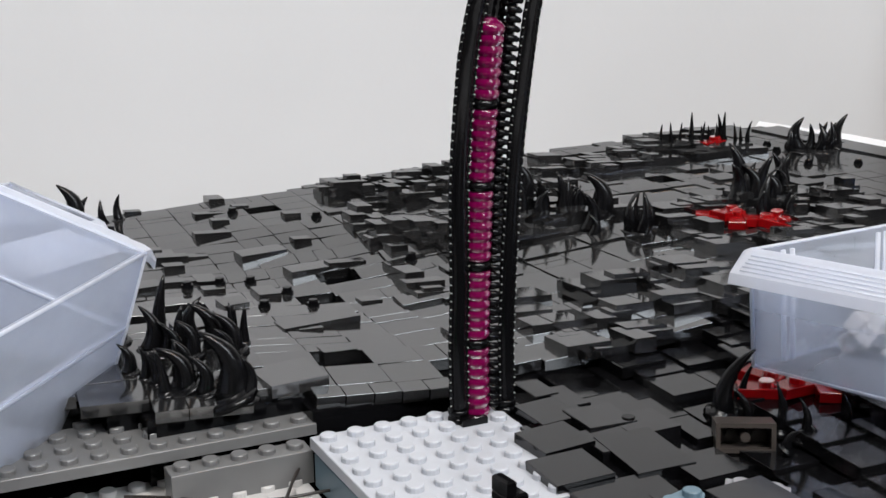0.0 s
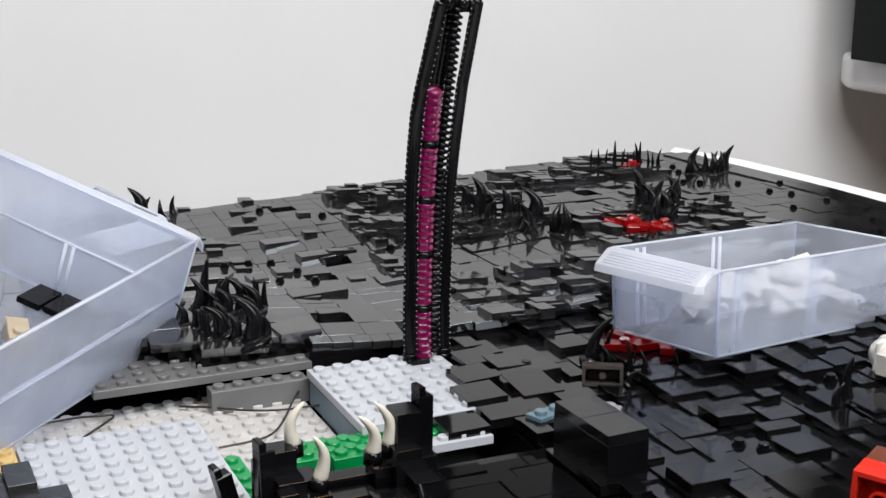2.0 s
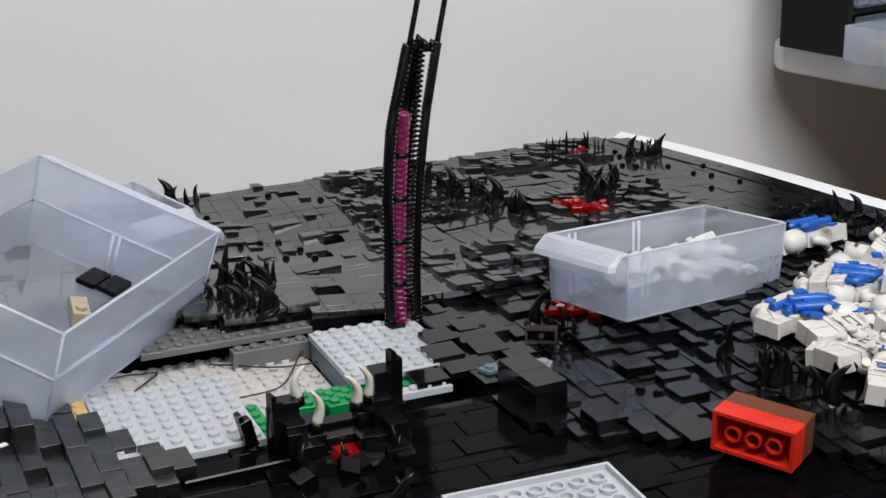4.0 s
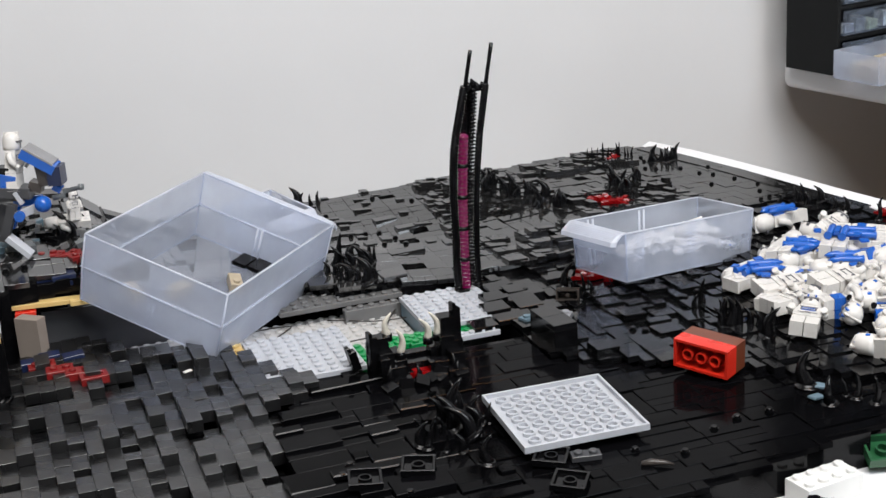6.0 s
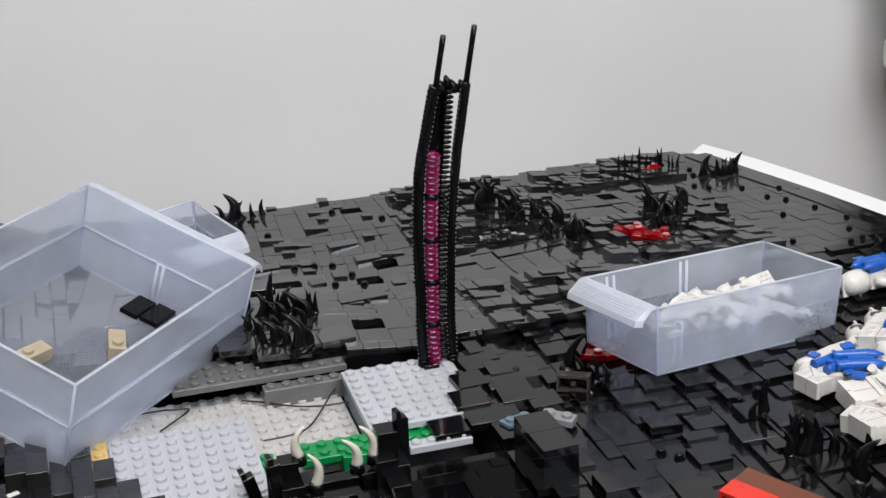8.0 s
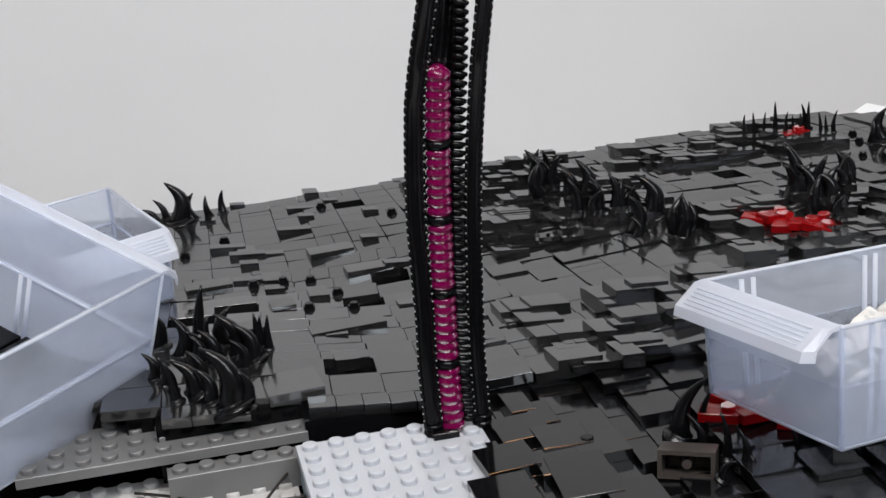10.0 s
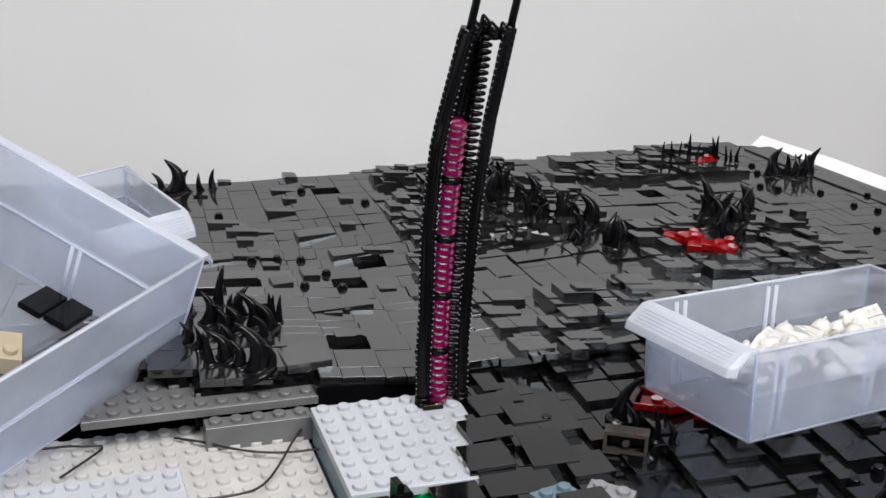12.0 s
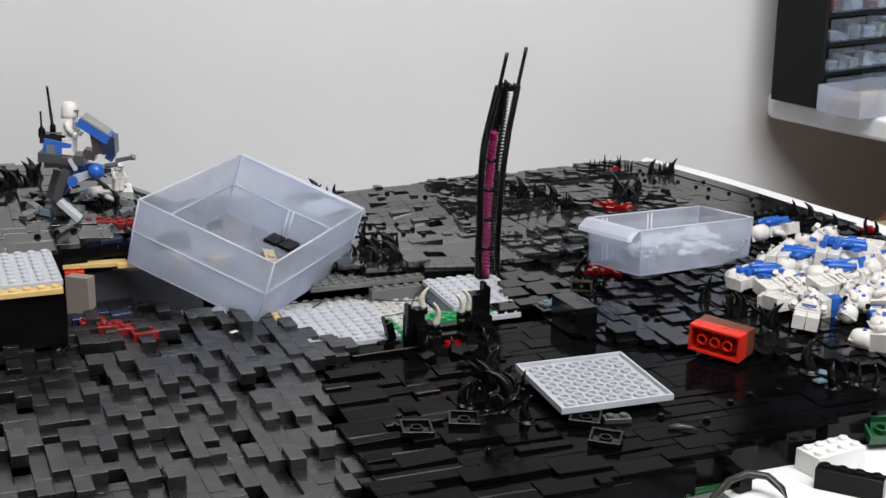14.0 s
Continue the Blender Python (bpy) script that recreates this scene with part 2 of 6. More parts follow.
def west(x, y, z=0.0):
    """The western part of the plan is set slightly back and lower."""
    k = max(0.0, -60 - x)
    return (x, y + k * 0.055, z - k * 0.017)


def far_rise(x, y):
    """The landscape climbs gently towards its far corner."""
    return 2.332 + 0.06828 * x + 0.05507 * y + 0.0002378 * x * y


def chart(u, v):
    """Where a place on the studs' own even plan (mm) lies: the plan draws together away from the tower."""
    w = 1 + 0.00102333 * u + 0.00111955 * v
    return ((0.98646 * u + 0.0203797 * v - 2.105) / w, (-0.0999159 * u + 0.810959 * v + 3.931) / w)


def chart_axes(u, v):
    """One millimetre of that plan, along and across, as it lies."""
    (a, b), (c, d), (e, f) = chart(u, v), chart(u + 1, v), chart(u, v + 1)
    return Vector((c - a, d - b, 0)), Vector((e - a, f - b, 0))


def z_back(x, y):
    """Height (mm) of the black ground behind the tower."""
    z = lerp_table(y, [(-40, 0), (0, 3), (25, 5), (60, 6), (110, 7), (150, 9), (190, 12)])
    z += 4.2 * lerp_table(x, [(-52, 1), (-14, 1), (45, 0)]) * lerp_table(y, [(0, 0.5), (10, 0.75), (40, 1.1), (66, 1.0), (105, 0)])
    k = lerp_table(y, [(85, 0), (150, 1)])
    return z + lerp_table(x, [(30 - 80 * k, 0), (130 - 100 * k, 1)]) * (far_rise(x, y) - z)


def z_right(x, y):
    def low(y):
        return lerp_table(x, [(50, -0.5), (140, 0.5), (200, 5), (345, 9)]) * lerp_table(y, [(-230, -0.2), (-170, 0.5), (-110, 1)]) + max(0, x - 120) * 0.022
    return low(y) + lerp_table(y, [(-110, 0), (8, 1)]) * lerp_table(x, [(60, 0), (140, 1)]) * (z_back(x, 8) - low(8))


def z_left(x, y):
    """Height of the raised ground on the far left, on which the walker stands."""
    return lerp_table(x, [(-300, 51), (-215, 49), (-180, 46), (-150, 23), (-120, 10)]) * lerp_table(y, [(20, 0.78), (68, 0.92), (108, 1.0)])


def z_slope(x, y):
    """Height of the grey slope in the foreground."""
    return lerp_table(y, [(-330, -14), (-200, -6), (-100, 0), (-40, 2), (30, 3)])




def wall(name, a, label, category="wall", material=None):
    bm = bmesh.new()
    add_box(bm, *a)
    tagged(part(name, finish(bm), material or WALL), label, category, kind="structure")


def wall_y(x):
    """The wall runs slightly askew to the landscape."""
    return 286 - 0.1 * x


def poly_slab(bm, pts, z0, z1):
    lo = [bm.verts.new(Vector((x, y, z0)) * MM) for x, y in pts]
    hi = [bm.verts.new(Vector((x, y, z1)) * MM) for x, y in pts]
    bm.faces.new(lo[::-1])
    bm.faces.new(hi)
    n = len(pts)
    for i in range(n):
        bm.faces.new((lo[i], lo[(i + 1) % n], hi[(i + 1) % n], hi[i]))


bm = bmesh.new()
poly_slab(bm, [(-2200, wall_y(-2200)), (2600, wall_y(2600)), (2600, wall_y(2600) + 100), (-2200, wall_y(-2200) + 100)], -750, 1700)
tagged(part("wall_north", finish(bm), WALL), "plain off-white painted wall behind the table", "wall", kind="structure")
# added out of view to close the room; their grey keeps reflections low
wall("wall_west", (-2300, -2600, -750, -2200, 600, 1700), "unseen plain grey side wall added to close the room", material=ROOM)
wall("wall_east", (2600, -2600, -750, 2700, 600, 1700), "unseen plain grey side wall added to close the room", material=ROOM)
wall("wall_south", (-2300, -2700, -750, 2700, -2600, 1700), "unseen plain grey wall facing the table, added to close the room", material=ROOM)
wall("ceiling", (-2300, -2700, 1700, 2700, 600, 1800), "unseen plain grey ceiling added to close the room", "ceiling", ROOM)
wall("floor", (-2300, -2700, -850, 2700, 600, -750), "brown wooden room floor in shade", "floor", WOOD)


RIGHT_EDGE = [(-269, 332), (-169, 345), (-100, 337), (-36, 316), (5, 298), (61, 274), (107, 252), (141, 238)]


def edge_x(y):
    return lerp_table(y, RIGHT_EDGE)


def build_table():
    t = thing("table", T(0, 0, -24), "white laminate work table under the brick landscape", "table")
    bm = bmesh.new()
    poly_slab(bm, [(-700, -900), (320, -900), (372, -75), (266, 150), (200, 235), (-700, 300)], -25, 0)
    part("tabletop", finish(bm), TABLE, t)
    bm = bmesh.new()
    inner = [(edge_x(y) - 1, y, (z_back(edge_x(y) - 10, y) if y > 8 else z_right(edge_x(y) - 10, y)) - (1.0 if y < 120 else 2.0)) for y in (-269, -169, -100, -38, 2, 41, 80, 115, 141)]
    outer = [(q[0] + 21, q[1] + 6, 0) for q in inner[:-1]] + [(252, 158, 0)]
    rows = [[bm.verts.new(Vector((q[0], q[1], h + 24)) * MM) for q, h in zip(line, hs)] for line, hs in
            ((inner, [-24] * 9), (inner, [q[2] for q in inner]), (outer, [q[2] - 1.5 for q in inner]), (outer, [-24] * 9))]
    for a, b in zip(rows, rows[1:]):
        for k in range(8):
            bm.faces.new((a[k], a[k + 1], b[k + 1], b[k]))
    for k in (0, 8):
        bm.faces.new([r[k] for r in rows])
    part("raised_edge", finish(bm), TABLE, t, "glossy white raised border")
    for x, y in ((-650, -850), (-650, 180), (250, -850), (190, 180)):
        bm = bmesh.new()
        add_box(bm, x - 25, y - 25, -726, x + 25, y + 25, -25)
        part("leg", finish(bm), TABLE, t)


build_table()


def in_back(x, y):
    if y < 8 or y > lerp_table(x, [(-100, 214), (2, 194), (50, 181), (135, 161), (238, 140)]) or x > edge_x(y) - 5 or x < -112:
        return False
    return not (x < 8 and y < lerp_table(x, [(-62, 30), (-44, 30), (-36, 20), (-30, 14), (8, 14)]))


def in_right(x, y):
    return x > 48 and x < edge_x(y) - 5 and y <= 8 and y > -95 - 0.75 * max(0, x - 5) and y > -262


def in_slope(x, y):
    edge = lerp_table(y, [(-330, -140), (-263, -124), (-200, -117), (-138, -108), (-110, -84), (-88, -76)])
    return x <= edge and x > -330 and y > -360 and y < lerp_table(x, [(-300, -30), (-270, -20), (-217, 16), (-193, 22), (-182, -4), (-150, -14), (-117, -34), (-100, -68), (-76, -100)])


def in_floor(x, y):
    if y > -88 or y < -303 + 0.2 * x or x > 300 or x < -150:
        return False
    if in_slope(x, y) or in_slope(x + 4, y - 2):
        return False
    if -54 < x < 10 and y > -96:
        return False
    return not in_right(x, y)


def in_left(x, y):
    return -420 < x < -112 and y < 214 and y > lerp_table(x, [(-300, 24), (-232, 21), (-190, 41), (-150, 44), (-112, 46)])


def pack(inside, x0, y0, x1, y1, sizes, rng, empty=0.0, p=7.3):
    """Rectangles on the stud grid that fill a region: (x, y, w, d)."""
    nx, ny = int((x1 - x0) / p), int((y1 - y0) / p)
    free = [[inside(x0 + (i + 0.5) * p, y0 + (j + 0.5) * p) for j in range(ny)] for i in range(nx)]
    out = []
    for j in range(ny):
        for i in range(nx):
            if not free[i][j]:
                continue
            if rng.random() < empty:
                free[i][j] = False
                continue
            opts = list(sizes)
            rng.shuffle(opts)
            for w, d in opts + [(1, 1)]:
                if i + w <= nx and j + d <= ny and all(free[i + a][j + b] for a in range(w) for b in range(d)):
                    for a in range(w):
                        for b in range(d):
                            free[i + a][j + b] = False
                    out.append((x0 + i * p, y0 + j * p, w * p, d * p))
                    break
    return out


def pack_even(inside, x0, y0, x1, y1, rng, empty=0.02, p=8.0):
    """Mostly square two-by-two tiles in even rows, a few split lengthways or doubled: (x, y, w, d)."""
    out = []
    q = 2 * p
    j = y0
    while j < y1:
        i = x0
        while i < x1:
            ok = inside(i + p, j + p)
            if not ok:
                for a in (0, p):
                    for b in (0, p):
                        if inside(i + a + p / 2, j + b + p / 2):
                            out.append((i + a, j + b, p, p))
            elif rng.random() > empty:
                k = rng.random()
                if k < 0.10:
                    out += [(i, j, q, p), (i, j + p, q, p)]
                elif k < 0.18:
                    out += [(i, j, p, q), (i + p, j, p, q)]
                elif k < 0.24 and inside(i + q + p, j + p):
                    out.append((i, j, 2 * q, q))
                    i += q
                else:
                    out.append((i, j, q, q))
            i += q
        j += q
    return out


tile_meshes = {}


def tile_mesh(w, d, h, material, bevel=0.22):
    """One shared mesh for all loose tiles of a size."""
    key = (round(w, 2), round(d, 2), h, material.name, bevel)
    if key not in tile_meshes:
        bm = bmesh.new()
        g = 0.1
        add_box(bm, -w / 2 + g, -d / 2 + g, -h, w / 2 - g, d / 2 - g, 0, None, 0.6 if material is DIMMED_GLINT else bevel)
        me = bpy.data.meshes.new("tile")
        bm.to_mesh(me)
        bm.free()
        me.materials.append(material)
        # the widened bevel carries the glint material
        if material is DIMMED_GLINT:
            me.materials.append(GLINT)
            for f in list(me.polygons)[5:9]:
                f.material_index = 1
        tile_meshes[key] = me
    return tile_meshes[key]


late_tiles = []


def lay(name, parent, rects, zf, dzf, h, tilt, near, single, joined, rng, label, follow=True, bevel=0.22, charted=False):
    """Tiles on a ground: those in the near stretch are pieces of their own, the rest is one joined part."""
    bm = bmesh.new()
    count = 0
    for x, y, w, d in rects:
        cx, cy = x + w / 2, y + d / 2
        along, across = Vector((1, 0, 0)), Vector((0, 1, 0))
        if charted:
            along, across = chart_axes(cx, cy)
            cx, cy = chart(cx, cy)
        a = tilt(cx, cy) if callable(tilt) else tilt
        m = Matrix.Translation(Vector((cx, cy, zf(cx, cy) + dzf(cx, cy))) * MM)
        gx, gy = (0, 0) if not follow else ((zf(cx + 6, cy) - zf(cx - 6, cy)) / 12, (zf(cx, cy + 6) - zf(cx, cy - 6)) / 12)
        m = m @ Euler((math.atan(gy) + radians(rng.uniform(-a, a)), -math.atan(gx) + radians(rng.uniform(-a, a)), radians(rng.uniform(-a, a) * 0.35))).to_matrix().to_4x4()
        if charted:
            m = m @ Matrix((along, across, (0, 0, 1))).transposed().to_4x4()
        if near(cx, cy) and count < 300:
            count += 1
            late_tiles.append((name, w, d, h, single(cx, cy) if callable(single) else single, m, parent, bevel))
        else:
            g = 0.1
            add_box(bm, -w / 2 + g, -d / 2 + g, -h, w / 2 - g, d / 2 - g, 0, m, bevel)
    tagged(part(name + "_field", bm, joined, parent), label, kind="stuff")


def ground_sheet(name, inside, zf, x0, y0, x1, y1, material, label, step=8.0, bottom=-24):
    """A stepped base of dark plates below the tiles."""
    bm = bmesh.new()
    nx, ny = int((x1 - x0) / step), int((y1 - y0) / step)
    for i in range(nx):
        for j in range(ny):
            x, y = x0 + i * step, y0 + j * step
            if inside(x + step / 2, y + step / 2):
                add_box(bm, x, y, bottom, x + step, y + step, zf(x + step / 2, y + step / 2))
    return tagged(part(name, bm, material), label, "ground", kind="structure")


rng = random.Random(5)


def broken(x, y):
    """How broken the ground is: 0 flat tiles, 1 stacked plates."""
    if x < 58:
        return 0.03
    if x > 226 - 0.1 * y:
        return 0.06
    return 0.22


# where a tile is missing and the base shows, and where one lies on top of another
GAPS = [(15, 28), (34, 79), (48, 96), (-4, 92)]
TOPS = [(3, 23, 2, 2), (25, 61, 3, 1), (-8, 66, 2, 1), (40, 108, 2, 1), (8, 88, 1, 1), (30, 128, 2, 1), (-14, 118, 2, 1)]


def gap(x, y):
    return -5.5 if any(abs(x - a) < 6 and abs(y - b) < 6 for a, b in GAPS) else 0.0


back = ground_sheet("ground_back", in_back, lambda x, y: z_back(x, y) - 3.4 + gap(x, y), -116, 8, 316, 216, BLACK, "black plastic brick base under the tiled landscape")
lay("tile", back, pack_even(lambda u, v: in_back(*chart(u, v)), -176, 0, 620, 420, rng), z_back,
    lambda x, y: rng.choice([0, 0, 0, 1.6, -1.6, 3.2]) * broken(x, y) + rng.uniform(-0.06, 0.06) + gap(x, y), 3.2, lambda x, y: 0.12 + 1.6 * broken(x, y),
    lambda x, y: -20 < x < 75 and y < 125, TILE_P, TILE, rng, "glossy black tiles laid flat", True, 0.05, True)

bm = bmesh.new()
rim = [-36 + 12 * k for k in range(15)]
for y0, y1 in zip(rim, rim[1:]):
    x0, x1 = edge_x(y0), edge_x(y1)
    zz = [(z_back(x, y) if y > 8 else z_right(x, y)) - 0.5 for x, y in ((x0, y0), (x1, y1))]
    lo = [bm.verts.new(Vector((x, y, -22)) * MM) for x, y in ((x0 - 13, y0), (x0, y0), (x1, y1), (x1 - 13, y1))]
    hi = [bm.verts.new(Vector((x, y, z)) * MM) for x, y, z in ((x0 - 13, y0, zz[0]), (x0, y0, zz[0]), (x1, y1, zz[1]), (x1 - 13, y1, zz[1]))]
    bm.faces.new(lo[::-1])
    bm.faces.new(hi)
    for k in range(4):
        bm.faces.new((lo[k], lo[(k + 1) % 4], hi[(k + 1) % 4], hi[k]))
part("border_strip", bm, TILE, back, "straight black border of the ground")

# islands of stacked plates on the far ground
bm = bmesh.new()
isl = random.Random(11)
placed = 0
for attempt in range(9000):
    if placed >= 520:
        break
    u, v = isl.uniform(60, 440), isl.uniform(8, 400)
    u, v = round(u / 8) * 8, round(v / 8) * 8
    x, y = chart(u, v)
    if not in_back(x + 3, y + 3):
        continue
    band = math.sin(x * 0.055 + y * 0.075) + math.sin(x * 0.026 - y * 0.065)
    behind = 66 < x < 125 and y > 140
    if y > 148 and not behind:
        continue
    if behind:
        band = 1.0
    if band < 0.0 or x < 62 + 0.25 * max(0, 80 - y) or broken(x, y) < 0.1 or (158 < x < 184 and 44 < y < 72):
        continue
    w, d = isl.choice([(2, 2), (2, 2), (2, 2), (1, 2), (2, 1), (1, 1)])
    lift = isl.choice([1.4, 1.8, 2.4, 3.0, 3.2, 4.2]) * (1.0 if y < 90 or behind else 0.75) * (1.0 if x > 90 or behind else 0.7)
    if behind:
        w, d = isl.choice([(1, 1), (1, 2), (2, 1), (2, 2)])
    a = 1.4 if y < 50 and x < 140 else 0.7
    along, across = chart_axes(u, v)
    m = Matrix.Translation(Vector((x, y, z_back(x, y) + lift)) * MM) @ Euler((radians(isl.uniform(-a, a)), radians(isl.uniform(-a, a)), radians(isl.uniform(-1, 1)))).to_matrix().to_4x4() @ Matrix((along, across, (0, 0, 1))).transposed().to_4x4()
    add_box(bm, -w * 3.95, -d * 3.95, -lift - 1.0, w * 3.95, d * 3.95, 0, m)
    placed += 1
for k in range(26):
    u, v = round(isl.uniform(-20, 72) / 8) * 8, round(isl.uniform(30, 330) / 8) * 8
    x, y = chart(u, v)
    along, across = chart_axes(u, v)
    w, d = isl.choice([(1, 1), (1, 2), (2, 1), (2, 1), (1, 1)])
    m = Matrix.Translation(Vector((x, y, z_back(x, y) + isl.choice([0.6, 0.9, 1.4]))) * MM) @ Matrix((along, across, (0, 0, 1))).transposed().to_4x4()
    add_box(bm, -w * 3.95, -d * 3.95, -3.6, w * 3.95, d * 3.95, 0, m)
for x, y, w, d in TOPS:
    m = Matrix.Translation(Vector((x, y, z_back(x, y) + 1.3)) * MM) @ Euler((radians(isl.uniform(-0.6, 0.6)), radians(isl.uniform(-0.6, 0.6)), radians(4))).to_matrix().to_4x4()
    add_box(bm, -w * 3.95, -d * 3.95, -3.3, w * 3.95, d * 3.95, 0, m)
tagged(part("stacked_plate_field", bm, TILE, back), "black plates stacked in low ragged islands", kind="stuff")

right = ground_sheet("ground_right", in_right, lambda x, y: z_right(x, y) - 4.2, 48, -264, 360, 8, BLACK, "black plastic brick base under loose black plates")
lay("tile", right, pack(in_right, 48, -264, 360, 8, [(2, 2), (2, 2), (2, 2), (2, 2), (2, 1), (1, 2)], rng, 0.02, 6.8), z_right,
    lambda x, y: rng.choice([-1.6, 0, 0, 1.2, 2.4]) * (0.6 if x < 170 else 0.25) + rng.uniform(-0.3, 0.3) - (2.6 if 78 < x < 104 and -74 < y < -46 else 0), 3.6, lambda x, y: 1.0 if x < 170 else 0.7,
    lambda x, y: x < 175, LOOSE_P, LOOSE, rng, "loose glossy black square plates", False, 0.04)
bm = bmesh.new()
isl = random.Random(23)
for k in range(26):
    x, y = isl.uniform(54, 165), isl.uniform(-140, 4)
    if not in_right(x, y) or (70 < x < 110 and -84 < y < -36):
        continue
    w = isl.choice([2, 2, 1])
    m = Matrix.Translation(Vector((x, y, z_right(x, y) + isl.uniform(2.2, 3.6))) * MM) @ Euler((radians(isl.uniform(-2, 2)), radians(isl.uniform(-2, 2)), radians(isl.choice([0, 0, 2, -3])))).to_matrix().to_4x4()
    add_box(bm, -w * 3.4, -6.8, -3.2, w * 3.4, 6.8, 0, m, 0.22)
tagged(part("stacked_plate_field", bm, LOOSE, right), "square black plates lying on top of others", kind="stuff")

for x, y, z, w, d, a in ((38, -56, 3.2, 15, 15, 0), (44, -40, 3.6, 14, 14, 4), (40, -70, 1.8, 22, 14, -2), (52, -24, 3.4, 14, 14, 3), (24, -72, 0.6, 15, 14, 0), (58, -58, 3.0, 15, 22, -3)):
    bm = bmesh.new()
    add_box(bm, 0, 0, -3.2, w, d, 0, None, 0.1)
    ob = tagged(part("loose_plate", bm, LOOSE_P), "glossy black square plate overlapping the pale plate", "plate", "black plates at the tower")
    ob.matrix_world = T(x, y, z - 1.2, 1.0, -1.0, a)

low = ground_sheet("ground_low", in_floor, lambda x, y: -5.6, -152, -340, 304, -84, BLACK, "black plastic brick base of the dark lowland")
lay("tile", low, pack(in_floor, -150, -340, 304, -86, [(4, 1), (6, 1), (4, 1), (2, 1), (3, 2), (4, 2)], rng, 0.012), lambda x, y: -2.8,
    lambda x, y: rng.choice([-0.8, 0, 0, 0.8]) * (1.8 if x < -20 else 0.6), 3.2, lambda x, y: 1.6 if x < -20 else 0.7,
    lambda x, y: -110 < x < 60 and y < -110, lambda x, y: DIMMED_GLINT if x < -36 and rng.random() < 0.3 else DIMMED_P, DIMMED, rng, "long glossy black tiles of the dark lowland", True, 0.32)

slope = ground_sheet("ground_slope", in_slope, lambda x, y: z_slope(x, y) - 10.5, -330, -360, -72, 28, BLACK, "black plastic brick base of the grey slope")
lay("plate", slope, pack(in_slope, -330, -360, -72, 28, [(1, 2), (1, 2), (1, 2), (1, 2), (1, 1), (2, 1), (1, 3), (1, 4)], rng, 0.15, 8.4), lambda x, y: 0,
    lambda x, y: max(round((z_slope(x, y) + rng.choice([-3.2, -3.2, 0, 0, 0, 0, 3.2])) / 3.2) * 3.2, 1.4 if x > -118 and y > -108 else -99) + rng.uniform(-0.25, 0.25), 6.4, 0.9,
    lambda x, y: x > -260 and -250 < y < -30, SLATE_P, SLATE, rng, "narrow black plates laid in steps, greyed by raised sheen", False, 0.05)

left = ground_sheet("ground_left", in_left, lambda x, y: z_left(x, y) - 3.0, -420, 12, -108, 216, BLACK, "black plastic brick base of the raised ground under the walker")
lay("tile", left, pack(in_left, -420, 12, -110, 216, [(2, 2), (2, 4), (4, 2), (1, 2), (2, 1)], rng, 0.02), z_left,
    lambda x, y: rng.choice([0, 0, 0, 1.6, 3.2]) * (0.2 if y < 95 else 1.0), 3.2, 1.2, lambda x, y: y < 100, TILE_P, TILE, rng, "black tiles and plates of the raised ground", True, 0.04)

bm = bmesh.new()
add_box(bm, -420, -360, -25, 47.5, 30, -23)
tagged(part("ground_pit", finish(bm), DARKGREY), "dark grey bottom of the open pit", "ground", kind="structure")

# ---- plates and bricks round the pit

PIT = 7.15


def plate_thing(name, nx, ny, h, m, material, label, category="plate", p=PIT, hide=None):
    """A studded plate or brick: a body with each stud as a part."""
    if m.translation.x < -0.175:
        m = Matrix.Translation((Vector(west(*(m.translation / MM))) - m.translation / MM) * MM) @ m
    t = thing(name, m, label, category)
    bm = bmesh.new()
    add_box(bm, 0.08, 0.08, 0, nx * p - 0.08, ny * p - 0.08, h, None, 0.18)
    part("body", bm, material, t)
    first = None
    for i in range(nx):
        for j in range(ny):
            if hide and hide(i, j):
                continue
            if first is None:
                bm = bmesh.new()
                add_stud(bm, 0, 0, 0, 2.4 * p / 8, 1.6 * p / 8, 14)
                first = o = part("stud", bm, material, t)
            else:
                o = first.copy()
                scene.collection.objects.link(o)
            o.location = Vector(((i + 0.5) * p, (j + 0.5) * p, h)) * MM
    return t


plate_thing("studded_plate", 7, 8, 2.9, T(0, -57.4, -2.9), LIGHTGREY, "light grey studded square plate at the foot of the tower", hide=lambda i, j: (j > 5 and i == 5) or (j == 7 and i > 4) or (i == 6 and j < 4))
plate_thing("studded_plate", 8, 9, 2.9, T(-104.6, -92, -4.3), LIGHTGREY, "light grey studded plate bridging the pit", p=7.25)
plate_thing("studded_plate", 15, 11, 2.9, T(-107.5, -59, -15.5), PALEGREY, "dusty pale grey studded plate deep in the pit")
plate_thing("studded_plate", 11, 4, 2.9, T(-74, 7.2, -2.9), DARKGREY, "dark grey studded plate at the edge of the tiles", hide=lambda i, j: (i > 5 and j > 0) or (i < 3 and j > 2))
plate_thing("studded_brick", 5, 1, 8.6, T(-34.6, 0.6, -12.6), DARKGREY, "dark grey brick beam along the pit", "brick")
plate_thing("studded_brick", 1, 7, 8.6, T(0.4, -52, -12.3), SAND, "sand blue brick under the pale plate", "brick")
plate_thing("studded_brick", 2, 2, 8.6, T(-14, -70, -12.6), GREEN, "green brick in the pit", "brick")
plate_thing("studded_plate", 8, 2, 2.9, T(-31, -66, -7.4), GREEN, "bright green studded plate beside the fangs")
plate_thing("studded_brick", 1, 4, 8.6, T(-48, -86, -11.5), GREEN, "green brick at the end of the bridge plate", "brick")
plate_thing("studded_plate", 4, 1, 2.9, T(13, -73.5, -6.0), LIGHTGREY, "narrow light grey studded plate at the pit's rim", p=6.6)
